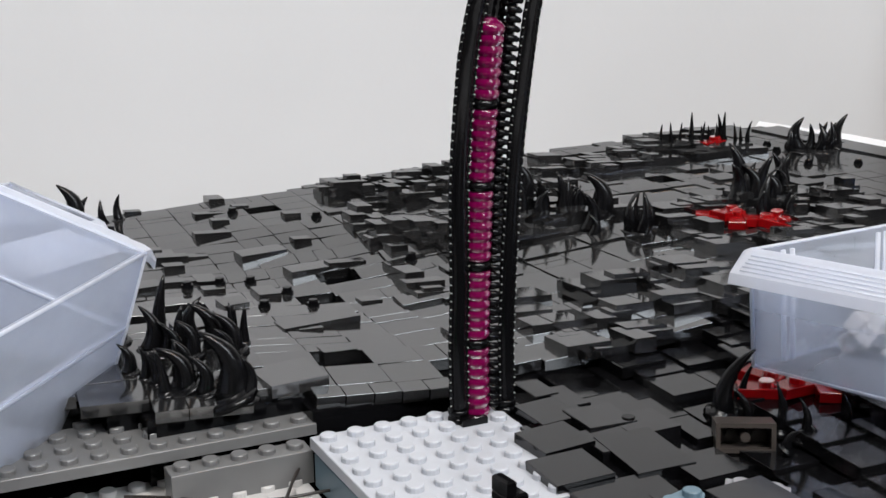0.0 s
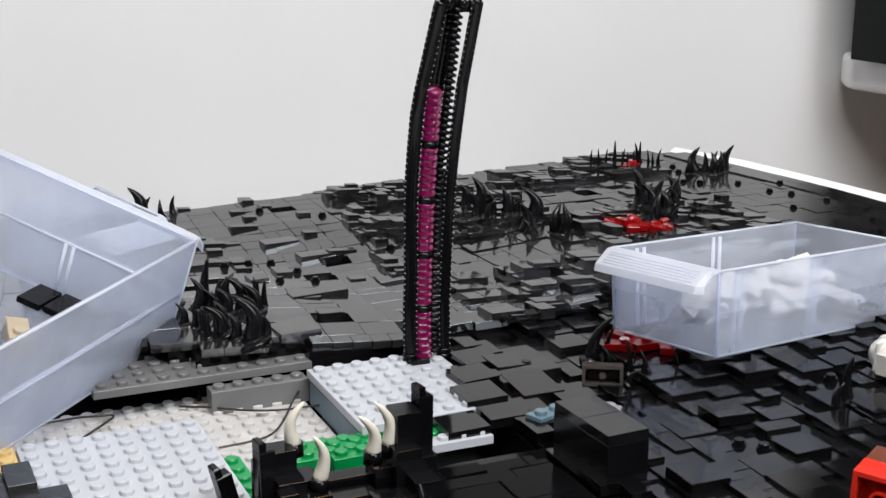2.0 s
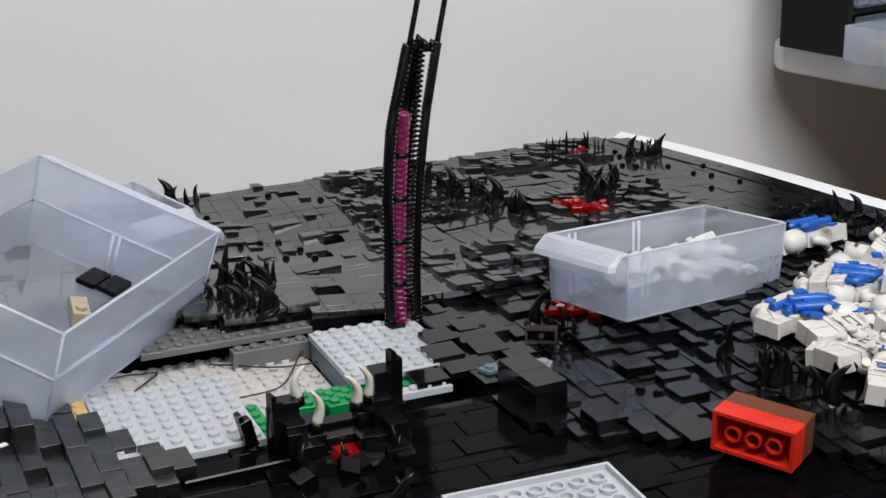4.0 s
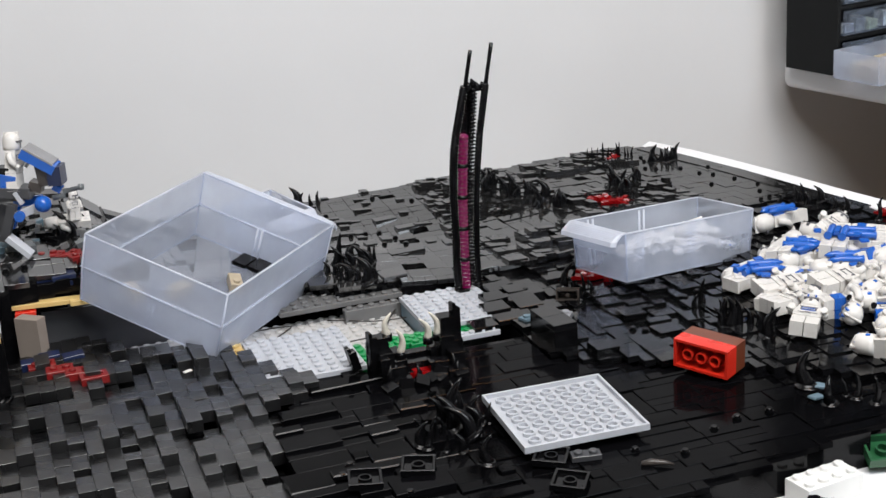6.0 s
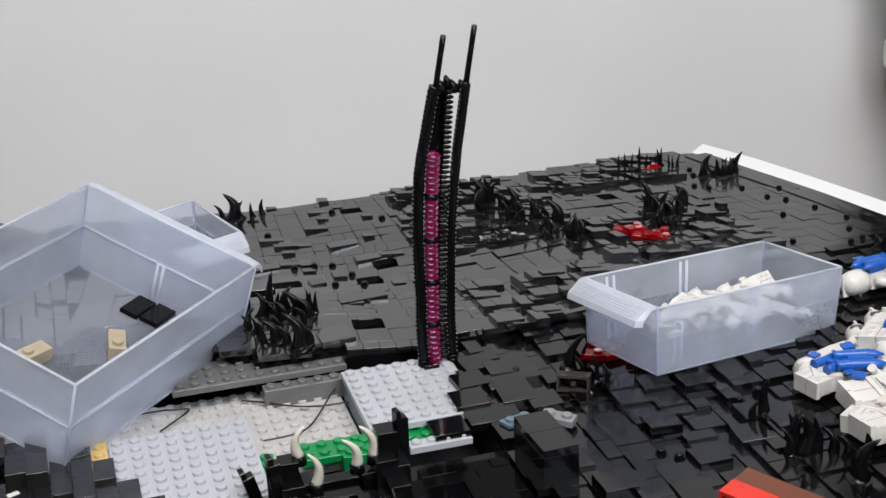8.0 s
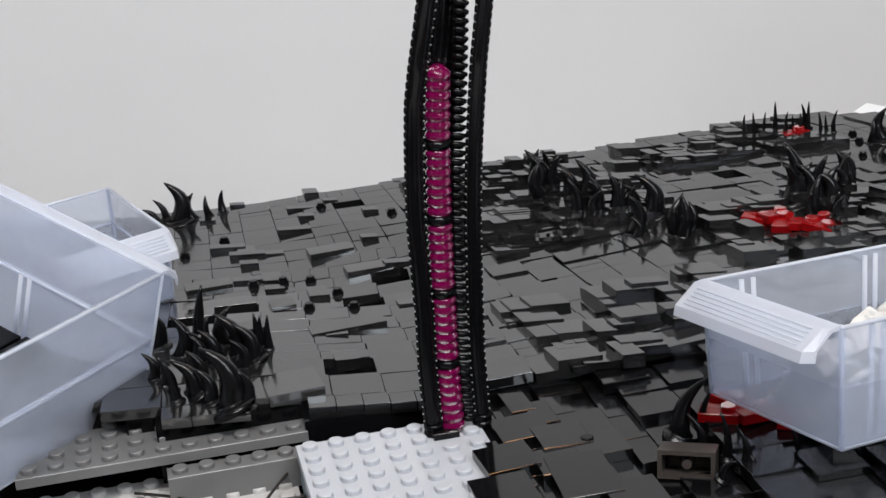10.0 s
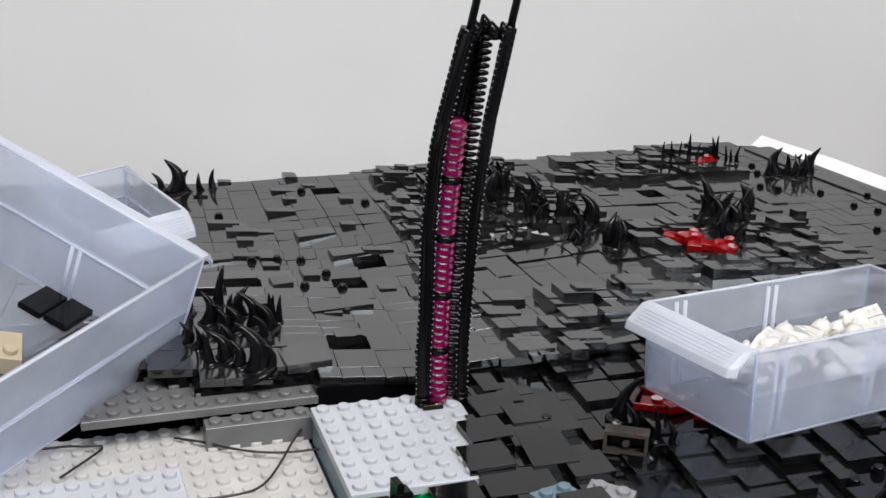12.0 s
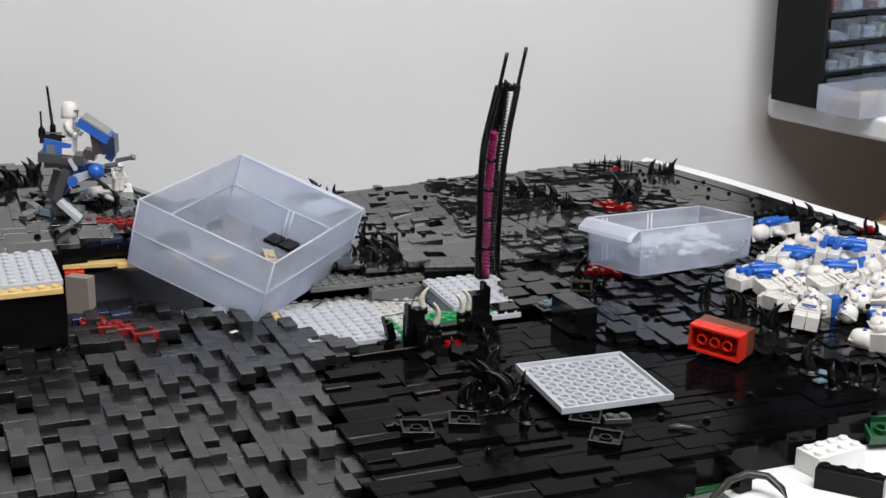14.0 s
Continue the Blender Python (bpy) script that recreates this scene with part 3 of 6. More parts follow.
plate_thing("studded_brick", 1, 5, 8.6, T(-112, -54, -11), TAN, "yellow tan brick at the corner of the pit", "brick")
plate_thing("studded_plate", 3, 1, 2.9, T(-128, -54, -4.5), TAN, "yellow tan plate at the corner of the pit")
plate_thing("studded_plate", 2, 1, 2.9, T(66.5, -78, 1.2, 0, 4, -38), MIDGREY, "small loose grey studded plate")
plate_thing("studded_plate", 2, 1, 2.9, T(53, -80, -0.4, 0, 3, 20), SAND, "small loose sand blue plate")
plate_thing("studded_plate", 6, 8, 2.9, T(-282, -60, 41), LIGHTGREY, "light grey studded plate beside the raised ground", p=7.8)
plate_thing("studded_plate", 6, 1, 2.9, T(-283, -68, 38.4), TAN, "tan studded plate along the grey plate", p=7.8)
plate_thing("studded_brick", 6, 8, 34, T(-282, -66, 6.8), BLACK, "black block of bricks under the plate", "brick", p=7.8, hide=lambda i, j: True)
plate_thing("leaning_board", 2, 1, 32, T(-228, 4, -6, 0, 0, -40), PALETAN, "pale beige board leaning in the gap", "board", p=8, hide=lambda i, j: True)
plate_thing("plain_strip", 5, 1, 2.6, T(-229, 18, 26, 0, 0, -8), TAN, "yellow tan strip under the raised ground", "strip", p=8, hide=lambda i, j: True)
plate_thing("plain_strip", 2, 1, 2.6, T(-195, 12, 25, 0, 0, -6), TAN, "short yellow tan strip under the raised ground", "strip", p=8, hide=lambda i, j: True)
plate_thing("plain_strip", 2, 1, 2.6, T(-227, 14, 22.5, 0, 0, -8), RED, "red strip under the tan strip", "strip", p=6, hide=lambda i, j: True)
plate_thing("support_wall", 12, 1, 40, T(-236, 26, -20, 0, 0, -4), DEEPGREY, "deep grey wall under the raised ground", "wall panel", p=8, hide=lambda i, j: True)


def inverted_plate(m, n, p, h, material, label, name="inverted_plate"):
    """A plate lying upside down: floor, rim and round tubes."""
    s = n * p
    t = thing(name, m, label, "plate")
    bm = bmesh.new()
    add_box(bm, 0, 0, 0, s, s, 1.1)
    w = 1.3
    for x0, y0, x1, y1 in ((0, 0, s, w), (0, s - w, s, s), (0, w, w, s - w), (s - w, w, s, s - w)):
        add_box(bm, x0, y0, 1.1, x1, y1, h, None, 0.12)
    part("body", bm, material, t)
    first = None
    for i in range(1, n):
        for j in range(1, n):
            if first is None:
                bm = bmesh.new()
                rings = []
                for r, z in ((3.25, 0.0), (3.25, h - 1.7), (2.4, h - 1.7), (2.4, 0.0)):
                    rings.append([bm.verts.new(Vector((r * math.cos(a), r * math.sin(a), z)) * MM) for a in [2 * math.pi * k / 14 for k in range(14)]])
                for a, b in zip(rings, rings[1:]):
                    for k in range(14):
                        bm.faces.new((a[k], a[(k + 1) % 14], b[(k + 1) % 14], b[k]))
                first = o = part("tube", finish(bm), material, t)
            else:
                o = first.copy()
                scene.collection.objects.link(o)
            o.location = Vector((i * p, j * p, 1.1)) * MM
    return t


inverted_plate(frame_of((-11.4, -238.4, 1.6), (52.8, -240.6, 1.6), (-7.0, -170, 2.6)), 8, 8.0, 3.4, LIGHTGREY, "light grey square plate lying upside down, tubes showing")
for i, (x, y, z, a, ry) in enumerate([(-11, -245, -1.6, -32, 2), (-13, -271, -1.6, -34, 3), (-70, -229, -1.4, -20, 2), (-96, -233, -1.0, -12, 3)]):
    inverted_plate(T(x, y, z, 2, ry, a), 2, 8.0, 3.2, BLACK, "small black square plate lying upside down")
plate_thing("studded_plate", 2, 1, 2.6, T(8, -249, -2.4, 0, 0, -12), DEEPGREY, "small dark grey studded plate beside upturned plates")
# a small smoke-brown brick lying on its side, its hollow underside facing the camera
b = thing("hollow_brick", frame_of((84.0, -51.0, -1.0), (96.4, -57.8, -1.0), (84.6, -49.6, 6.5)), "small smoky dark brick on its side, hollow underside showing", "brick")
bm = bmesh.new()
add_box(bm, 0, 0, -8.6, 14.2, 7.2, -7.2)
for a in ((0, 0, -7.2, 14.2, 1.1, 0), (0, 6.1, -7.2, 14.2, 7.2, 0), (0, 1.1, -7.2, 1.1, 6.1, 0), (13.1, 1.1, -7.2, 14.2, 6.1, 0)):
    add_box(bm, *a)
part("body", bm, TARNISH, b)
for x in (4.0, 7.1, 10.2):
    bm = bmesh.new()
    add_tube(bm, [(x, 3.6, -7.3), (x, 3.6, -1.0 if x == 7.1 else -5.5)], [1.2, 1.2], 10)
    part("pin", bm, TARNISH, b)

# the red brick on its side, with a brown brick clipped behind it
b = thing("toy_brick", frame_of((98.6, -175.8, 1.4), (116.0, -203.9, 0.0), (98.4, -176.4, 17.0)), "bright red brick on its side, brown brick clipped behind", "brick")
bm = bmesh.new()
L_, H_, D_ = 31.8, 15.8, 9.6
add_box(bm, 0, 0, -D_, L_, H_, -D_ + 1.2)
for a in ((0, 0, -D_ + 1.2, L_, 1.4, 0), (0, H_ - 1.4, -D_ + 1.2, L_, H_, 0), (0, 1.4, -D_ + 1.2, 1.4, H_ - 1.4, 0), (L_ - 1.4, 1.4, -D_ + 1.2, L_, H_ - 1.4, 0)):
    add_box(bm, *a)
part("shell", finish(bm), RED, b)
for k in (1, 2, 3):
    bm = bmesh.new()
    rings = []
    for r, z in ((3.2, -8.5), (3.2, -0.6), (2.4, -0.6), (2.4, -8.5)):
        rings.append([bm.verts.new(Vector((k * 8 - 0.1 + r * math.cos(a), H_ / 2 + r * math.sin(a), z)) * MM) for a in [2 * math.pi * q / 16 for q in range(16)]])
    for r0, r1 in zip(rings, rings[1:]):
        for q in range(16):
            bm.faces.new((r0[q], r0[(q + 1) % 16], r1[(q + 1) % 16], r1[q]))
    part("tube", finish(bm), RED, b)
bm = bmesh.new()
add_box(bm, 0.1, 0.1, -D_ * 2, L_ - 0.1, H_ - 0.1, -D_ - 0.05)
part("brown_half", bm, BROWN, b, "reddish brown back half")

# large black block standing on the plates
b = thing("black_block", T(52.5, -123.8, -3.5, 0, 0, 3), "tall glossy black block of stacked bricks", "block")
bm = bmesh.new()
add_box(bm, 0, 0, 0, 14.4, 31, 14.2, None, 0.2)
part("body", bm, BLACK, b)
for y0, y1 in ((0.1, 15.4), (15.5, 30.9)):
    bm = bmesh.new()
    add_box(bm, 0.1, y0, 14.2, 14.3, y1, 17.4, None, 0.12)
    part("top_plate", bm, LOOSE_P, b)

# ---- tower


def bend(z):
    return lerp_table(z, [(0, 0), (20, -0.35), (40, 0.3), (58, 1.2), (70, 2.0), (80, 2.9), (90, 4.0), (100, 5.2), (110, 6.6), (120, 7.9), (131, 9.4), (152, 12.3)])


def depth(z):
    return lerp_table(z, [(0, 0), (60, -1), (100, -3), (131, -7), (152, -12)])


def up_path(x, y, z0, z1, n):
    return [(x + bend(z0 + (z1 - z0) * i / n), y + depth(z0 + (z1 - z0) * i / n), z0 + (z1 - z0) * i / n) for i in range(n + 1)]


SWELL = [(35, 0), (62, -1.5), (92, -2.4), (115, -1.1), (131, -0.2)]


def build_tower():
    t = thing("tower", T(0, 0, 0), "tall bent black ribbed tower with glowing-pink transparent core", "tower")
    ty = -6.5
    for name, x, y in (("left_column", 36.9, ty - 1.2), ("right_column", 50.7, ty)):
        bm = bmesh.new()
        swell = SWELL if name[0] == "l" else [(0, 0), (1, 0)]
        pts = [(q[0] + lerp_table(q[2], swell), q[1], q[2]) for q in up_path(x, y, 3.0, 130, 90)]
        add_tube(bm, pts, [(2.1 if name[0] == 'l' else 1.8) + 0.14 * (i % 2) for i in range(len(pts))], 10)
        for dx in ((-2.15, 2.05) if name[0] == 'l' else (-1.75, 1.75)):
            bead = []
            rad = []
            for i, p in enumerate(up_path(x + dx, y - 0.7, 3.0, 129, 180)):
                bead.append((p[0] + lerp_table(p[2], swell), p[1], p[2]))
                rad.append(0.62 if i % 3 else 0.42)
            add_tube(bm, bead, rad, 6)
        col = part(name, bm, BLACK, t, "black ribbed hose column")
        bm = bmesh.new()
        add_tube(bm, [(x, y, -0.2), (x, y, 1.2), (x, y, 1.25), (x, y, 2.2), (x, y, 2.25), (x, y, 3.4)], [2.7, 2.7, 2.4, 2.4, 2.7, 2.6], 14)
        part("foot", bm, BLACK, col)
        # small bright pins along the ribs
        bm = bmesh.new()
        for dx in ((-2.6, 2.3) if name[0] == 'l' else (-2.1, 2.0)):
            for p in up_path(x + dx, y - 1.3, 5, 127, 58):
                p = (p[0] + lerp_table(p[2], swell), p[1], p[2])
                add_box(bm, p[0] - 0.16, p[1] - 0.25, p[2] - 0.12, p[0] + 0.16, p[1] + 0.1, p[2] + 0.12)
        tagged(part("rib_speckle", bm, GREYPIN, t, "tiny pale specks on the ribs"), kind="stuff")
    px_, py_ = 42.3, ty - 0.5
    z = 0.6
    for k in range(5):
        z1 = 1.0 + (k + 1) * 20.0 - 1.8
        bm = bmesh.new()
        pts = []
        rad = []
        n = 7
        for i in range(n):
            a, c = z + (z1 - z) * i / n, z + (z1 - z) * (i + 1) / n
            for zz, r in ((a + 0.02, 2.85), (a + (c - a) * 0.25, 3.3), (a + (c - a) * 0.5, 3.42), (a + (c - a) * 0.75, 3.3), (c - 0.02, 2.85)):
                pts.append((px_ + 0.6 * bend(zz), py_ + depth(zz), zz))
                rad.append(r)
        if k == 4:
            pts.append((px_ + 0.6 * bend(z1 + 1.2), py_ + depth(z1 + 1.2), z1 + 1.2))
            rad.append(1.2)
        add_tube(bm, pts, rad, 16)
        part("core_segment", bm, PINK, t, "transparent magenta ribbed core")
        if k < 4:
            bm = bmesh.new()
            add_tube(bm, [(px_ + 0.6 * bend(z1), py_ + depth(z1), z1 + 0.05), (px_ + 0.6 * bend(z1), py_ + depth(z1), z1 + 2.0)], [3.35, 3.35], 16)
            part("collar", bm, BLACK, t)
        z = z1 + 2.1
    bm = bmesh.new()
    for dx in (-2.6, -0.8, 1.0):
        add_tube(bm, up_path(px_ + dx, py_ + 4.0, 0, 128, 40), [1.15] * 41, 8)
    part("spine", bm, BLACK, t)
    bm = bmesh.new()
    rings = []
    for k in range(33):
        zz = 1 + k * 4.0
        x0, x1 = 38.2 + bend(zz) * 0.95 + lerp_table(zz, SWELL) * 0.8, 46.2 + bend(zz) * 0.8
        y0 = ty + 2.6 + depth(zz)
        rings.append([bm.verts.new(Vector(q) * MM) for q in ((x0, y0, zz), (x1, y0, zz), (x1, y0 + 2.4, zz), (x0, y0 + 2.4, zz))])
    for a, c in zip(rings, rings[1:]):
        for k in range(4):
            bm.faces.new((a[k], a[(k + 1) % 4], c[(k + 1) % 4], c[k]))
    bm.faces.new(rings[0][::-1])
    bm.faces.new(rings[-1])
    part("back_strip", finish(bm), BLACK, t, "flat black strip behind the core")
    for k in range(56):
        zz = 3 + k * 2.25
        bm_name = "link"
        if k == 0:
            bm = bmesh.new()
            add_tube(bm, [(-1.6, 0, 0.5), (-0.7, -0.9, 0.1), (0.6, -0.9, -0.1), (1.7, 0, -0.5)], [0.7, 0.85, 0.85, 0.7], 8)
            first = o = part(bm_name, bm, BLACK, t, "black chain link")
        else:
            o = first.copy()
            scene.collection.objects.link(o)
        o.location = Vector((46.8 + bend(zz) * 0.8 - (0 if zz < 100 else (zz - 100) * 0.05), ty - 0.6 + depth(zz), zz)) * MM
        o = first.copy()
        scene.collection.objects.link(o)
        o.location = Vector((47.0 + bend(zz) * 0.8 - (0 if zz < 100 else (zz - 100) * 0.05), ty + 2.2 + depth(zz), zz + 1.1)) * MM
    bm = bmesh.new()
    for x, y, z0, r in ((39.5, -1.4, 127, 2.4), (43, 0.5, 128, 2.0), (45.5, -0.8, 126, 2.2), (49.5, 0, 125.5, 1.9)):
        c = Vector((x + bend(z0), ty + y + depth(z0), z0))
        add_tube(bm, [c, c + Vector((0.2, 0, 3.2)), c + Vector((-0.5, 0.2, 5.4))], [r, r * 0.9, r * 0.25], 8)
    part("crown", bm, BLACK, t, "jagged black top")
    for x, y, z1 in ((37.4, ty - 1.6, 151.6), (51.0, ty, 154.2)):
        bm = bmesh.new()
        a = Vector((x + bend(122), y + depth(122), 122))
        c = Vector((x + bend(133), y + depth(133), 133))
        d = (c - a).normalized()
        top = c + d * ((z1 - 133) / d.z) * 0.5 + Vector((bend(z1) - bend(133), depth(z1) - depth(133), z1 - 133)) * 0.5
        add_tube(bm, [a, c, (c + top) / 2, top], [1.3, 1.3, 1.25, 1.25], 10)
        part("antenna_rod", bm, BLACK, t)
    bm = bmesh.new()
    add_box(bm, 36, -12, -0.1, 43, -4.5, 1.8, None, 0.15)
    part("base_plate", bm, BLACK, t)


build_tower()

# ---- black horns


horn_meshes = {}


def horn_mesh(kind):
    """Shared meshes of unit height: a hooked horn, a slim horn and a straight spike, each on a collar."""
    if kind not in horn_meshes:
        bm = bmesh.new()
        bow, r0 = {"hook": (0.16, 0.17), "slim": (0.09, 0.12), "spike": (0.02, 0.10)}[kind]
        pts, rad = [], []
        for i in range(9):
            s = i / 8
            pts.append((bow * 1000 * math.sin(s * math.pi) * 1.0, 0, 1000 * s))
            rad.append(1000 * (r0 * (1 - s) ** 0.75 + 0.012))
        add_tube(bm, pts, rad, 9)
        add_tube(bm, [(0, 0, -60), (0, 0, 25), (0, 0, 26), (0, 0, 80), (0, 0, 95)], [r0 * 1650, r0 * 1600, r0 * 1200, r0 * 1200, r0 * 950], 12)
        me = bpy.data.meshes.new("horn")
        bm.to_mesh(me)
        bm.free()
        me.materials.append(HORN)
        horn_meshes[kind] = me
    return horn_meshes[kind]


def horn_cluster(rows, label, kinds=("hook", "slim", "spike"), thick=1.0, seed=1, mound=0, tall=1.0, extra=0):
    """rows: base x, y, z and the way to the tip, in millimetres."""
    r = random.Random(seed)
    rows = [(*west(*a[:3]), *a[3:]) if a[1] > -75 else a for a in rows]
    rows = [(*a[:2], z_back(*a[:2]) - 0.4, *a[3:]) if in_back(*a[:2]) else a for a in rows]
    rows = [(a[0], a[1] + (8 if a[1] < 25 else 0), z_back(a[0], a[1] + (8 if a[1] < 25 else 0)) - 0.4, *a[3:]) if -60 < a[0] < 12 and 0 < a[1] < 100 else a for a in rows]
    rows = [(*a[:2], z_left(*a[:2]) - 0.4, *a[3:]) if in_left(*a[:2]) else a for a in rows]
    for k in range(extra):
        a = rows[r.randrange(len(rows))]
        rows.append((a[0] + r.uniform(-7, 7), a[1] + r.uniform(-6, 6), a[2], r.uniform(-3, 2), r.uniform(-1, 1), r.uniform(8, 13)))
    rows = [(*a[:3], a[3] * tall, a[4] * tall, a[5] * tall) for a in rows]
    cx = sum(a[0] for a in rows) / len(rows)
    cy = sum(a[1] for a in rows) / len(rows)
    cz = min(a[2] for a in rows)
    t = thing("horn_cluster", T(cx, cy, cz), label, "horn cluster", "black horn clusters")
    for x, y, z, dx, dy, dz in rows:
        h = math.sqrt(dx * dx + dy * dy + dz * dz)
        kind = kinds[0] if abs(dx) > 0.22 * h else r.choice(kinds)
        o = new("horn", horn_mesh(kind))
        o.parent = t
        up = Vector((dx, dy, dz)).normalized()
        side = Vector((-dx, -dy, 0)) if abs(dx) + abs(dy) > 1 else Vector((math.cos(r.uniform(0, 6.3)), math.sin(r.uniform(0, 6.3)), 0))
        yv = up.cross(side).normalized()
        xv = yv.cross(up)
        m = Matrix.Identity(4)
        w = thick * max(1.0, 9.0 / max(h, 5))
        for i, (c, s) in enumerate(((xv, w), (yv, w), (up, 1.0))):
            m.col[i][:3] = c * (s * h * MM)
        m.translation = Vector((x - cx, y - cy, z - cz)) * MM
        o.matrix_basis = m
        if mound:
            bm = bmesh.new()
            add_box(bm, -mound / 2, -mound / 2, -9, mound / 2, mound / 2, 0.2, T(x - cx, y - cy, z - cz, r.uniform(-1, 1), r.uniform(-1, 1), 0), 0.2)
            part("plate", bm, BLACK, t)
    return t


horn_cluster([(-14.6, 7.8, 6.0, -6.8, 2.0, 17.8), (-23.6, 16.0, 6.0, -6.6, 1.7, 11.3), (-20.3, 11.6, 6.0, -3.0, 0.8, 10.3), (-11.6, 6.2, 6.0, -0.4, 0.1, 11.1),
              (-32, 33, 11, -1.0, 0.1, 9.4), (-22.4, 31, 11, -2.5, 0.6, 10.4), (-20, 66, 14, 2.5, -0.1, 16.5), (-9.7, 47, 14, -6.0, 1.7, 13.4),
              (-3.5, 51, 14, -0.3, 0.1, 11.5), (-0.5, 49, 14, 0.6, 0.0, 11.2), (-35, 38, 11, -2.4, 0.5, 8.5), (-30, 21, 10, -1.9, 0.4, 9.0), (-21, 45, 13, -2.4, 0.6, 8.8),
              (-17, 43, 13, -3.7, 0.9, 10.6), (-26, 52, 13, -2, 0.5, 13), (-38, 55, 13, 2, 0, 15), (-6, 42, 12, -5, 1, 12), (-13, 56, 13, 3, 0, 12), (-33, 62, 13, -3, 0, 13)],
             "cluster of curved glossy black horns on low black plates", thick=1.3, seed=2, extra=6)
horn_cluster([(191.1, 135.4, 28.6, -0.5, 0.3, 10.3), (193.8, 134.0, 28.7, -0.6, 0.3, 11.0), (197.0, 133.6, 29.0, 0.8, -0.5, 10.3), (201.1, 131.7, 29.2, -0.1, 0.1, 14.4),
              (204.8, 130.0, 29.4, -0.5, 0.3, 8.4), (206.4, 128.3, 29.4, -0.2, 0.1, 8.6), (208.0, 126.6, 29.4, 0.5, -0.2, 9.8), (211.1, 125.7, 29.6, 0.4, -0.2, 14.1),
              (215.4, 123.8, 29.8, -0.8, 0.5, 9.3), (217.2, 122.7, 29.9, -0.5, 0.3, 8.0), (219.6, 122.0, 30.0, 1.3, -0.8, 9.7)], "row of thin black spikes along the far edge", ("slim", "spike"), 0.9, 3, 0, 0.9, 4)
horn_cluster([(226.3, 106.1, 28.9, 0.5, -0.3, 9.1), (230.7, 105.5, 29.3, 0.9, -0.5, 12.5), (233.5, 104.0, 29.4, 0.2, -0.1, 9.9), (236.1, 101.8, 29.4, 0.0, 0.0, 10.3),
              (237.9, 100.0, 29.3, 0.3, -0.2, 10.9), (241.6, 101.1, 29.8, 1.1, -0.7, 9.8), (244.0, 101.2, 30.0, 3.4, -1.2, 12.3), (228.2, 106.6, 29.2, 0.4, 0.0, 9.5), (239.7, 100.6, 29.6, 0.8, 0.0, 10.4)],
             "dense tuft of black spikes near the corner", ("slim", "hook"), 1.5, 4)
horn_cluster([(182.3, 77.1, 22.0, -2.5, 1.3, 17.3), (184.6, 72.5, 21.7, -2.3, 1.3, 11.8), (188.3, 70.6, 21.8, 1.8, -1.1, 14.2), (200.4, 77.1, 23.5, 0.2, -0.1, 10.5),
              (179.4, 58.4, 19.9, 0.0, 0.0, 8.7), (187.6, 54.4, 20.2, -0.3, 0.2, 8.7), (191.4, 69.0, 21.9, -4.1, 2.3, 9.5), (186.0, 73.9, 22.0, 1.0, 0.0, 11.6), (193.5, 72.3, 22.4, 2.4, 0.0, 9.6)],
             "tuft of black horns behind red pieces", ("hook", "slim"), 1.5, 5, 0, 1.15, 8)
horn_cluster([(268.0, -1.9, 20.2, -0.8, 0.6, 6.8), (276.1, -8.6, 20.1, -0.7, 0.5, 12.1), (280.2, -10.3, 20.2, -1.2, 0.9, 13.5), (280.4, -15.4, 19.7, -1.3, 1.0, 9.2),
              (291.1, -14.9, 20.5, -3.6, 2.7, 11.0), (291.9, -29.9, 19.0, -1.8, 1.4, 9.5), (296.6, -35.5, 18.8, -1.1, 0.8, 10.0)], "scattered black horns along the white border", ("hook", "slim"), 1.4, 6)
horn_cluster([(306.5, -58.1, 17.0, -1.2, 1.0, 11.1), (313.2, -60.8, 17.1, -1.4, 1.2, 12.2), (315.4, -48.6, 18.5, 0.4, -0.3, 10.2)], "three curved black horns before the white border", ("hook",), 1.0, 7)
horn_cluster([(107.1, 133.9, 17.2, -1.9, 0.7, 13.8), (113.5, 128.5, 18.1, 2.0, -0.8, 12.4), (120.6, 116.7, 18.7, -1.8, 0.7, 13.0), (121.2, 102.2, 17.7, -1.6, 0.6, 11.3),
              (124.9, 97.0, 18.1, -0.8, 0.3, 13.5), (136.5, 89.3, 19.1, -4.6, 2.0, 13.2), (128.5, 94.3, 18.5, 0.4, -0.2, 8.7), (125.6, 76.9, 16.6, -1.0, 0.4, 6.6),
              (138.4, 72.3, 17.7, 0.6, -0.3, 8.3), (142.1, 72.5, 18.1, 0.4, -0.2, 9.0), (111.1, 135.0, 18.1, 1.0, -0.4, 8.4), (118.1, 123.3, 18.7, -2.3, 1.0, 8.3), (130.5, 95.5, 18.9, 1.5, 0.0, 8.7)],
             "wide cluster of black horns among stacked plates", ("hook", "slim"), 1.4, 8, 0, 1.15, 22)
horn_cluster([(95.5, -37.0, 1.6, 6.5, -4.0, 17.5), (102.4, -35.6, 1.0, 2.1, -1.7, 13.0), (99.7, -42.6, 1.0, -3.4, 2.8, 8.6), (102.1, -51.6, 1.0, -1.0, 0.8, 13.1),
              (107.1, -46.1, 1.0, 0.2, -0.2, 6.3), (104.0, -57.9, 1.0, -0.8, 0.7, 10.8), (105.6, -59.6, 1.0, -1.6, 1.4, 5.2), (97.1, -60.6, 1.0, 2.8, -2.4, 5.4), (118.5, -58.0, 1.0, -1.7, 1.6, 9.4), (129.3, -57.9, 1.0, -0.8, 0.8, 8.4)],
             "black horns and red pieces under the long drawer", ("hook", "slim"), 0.85, 9)
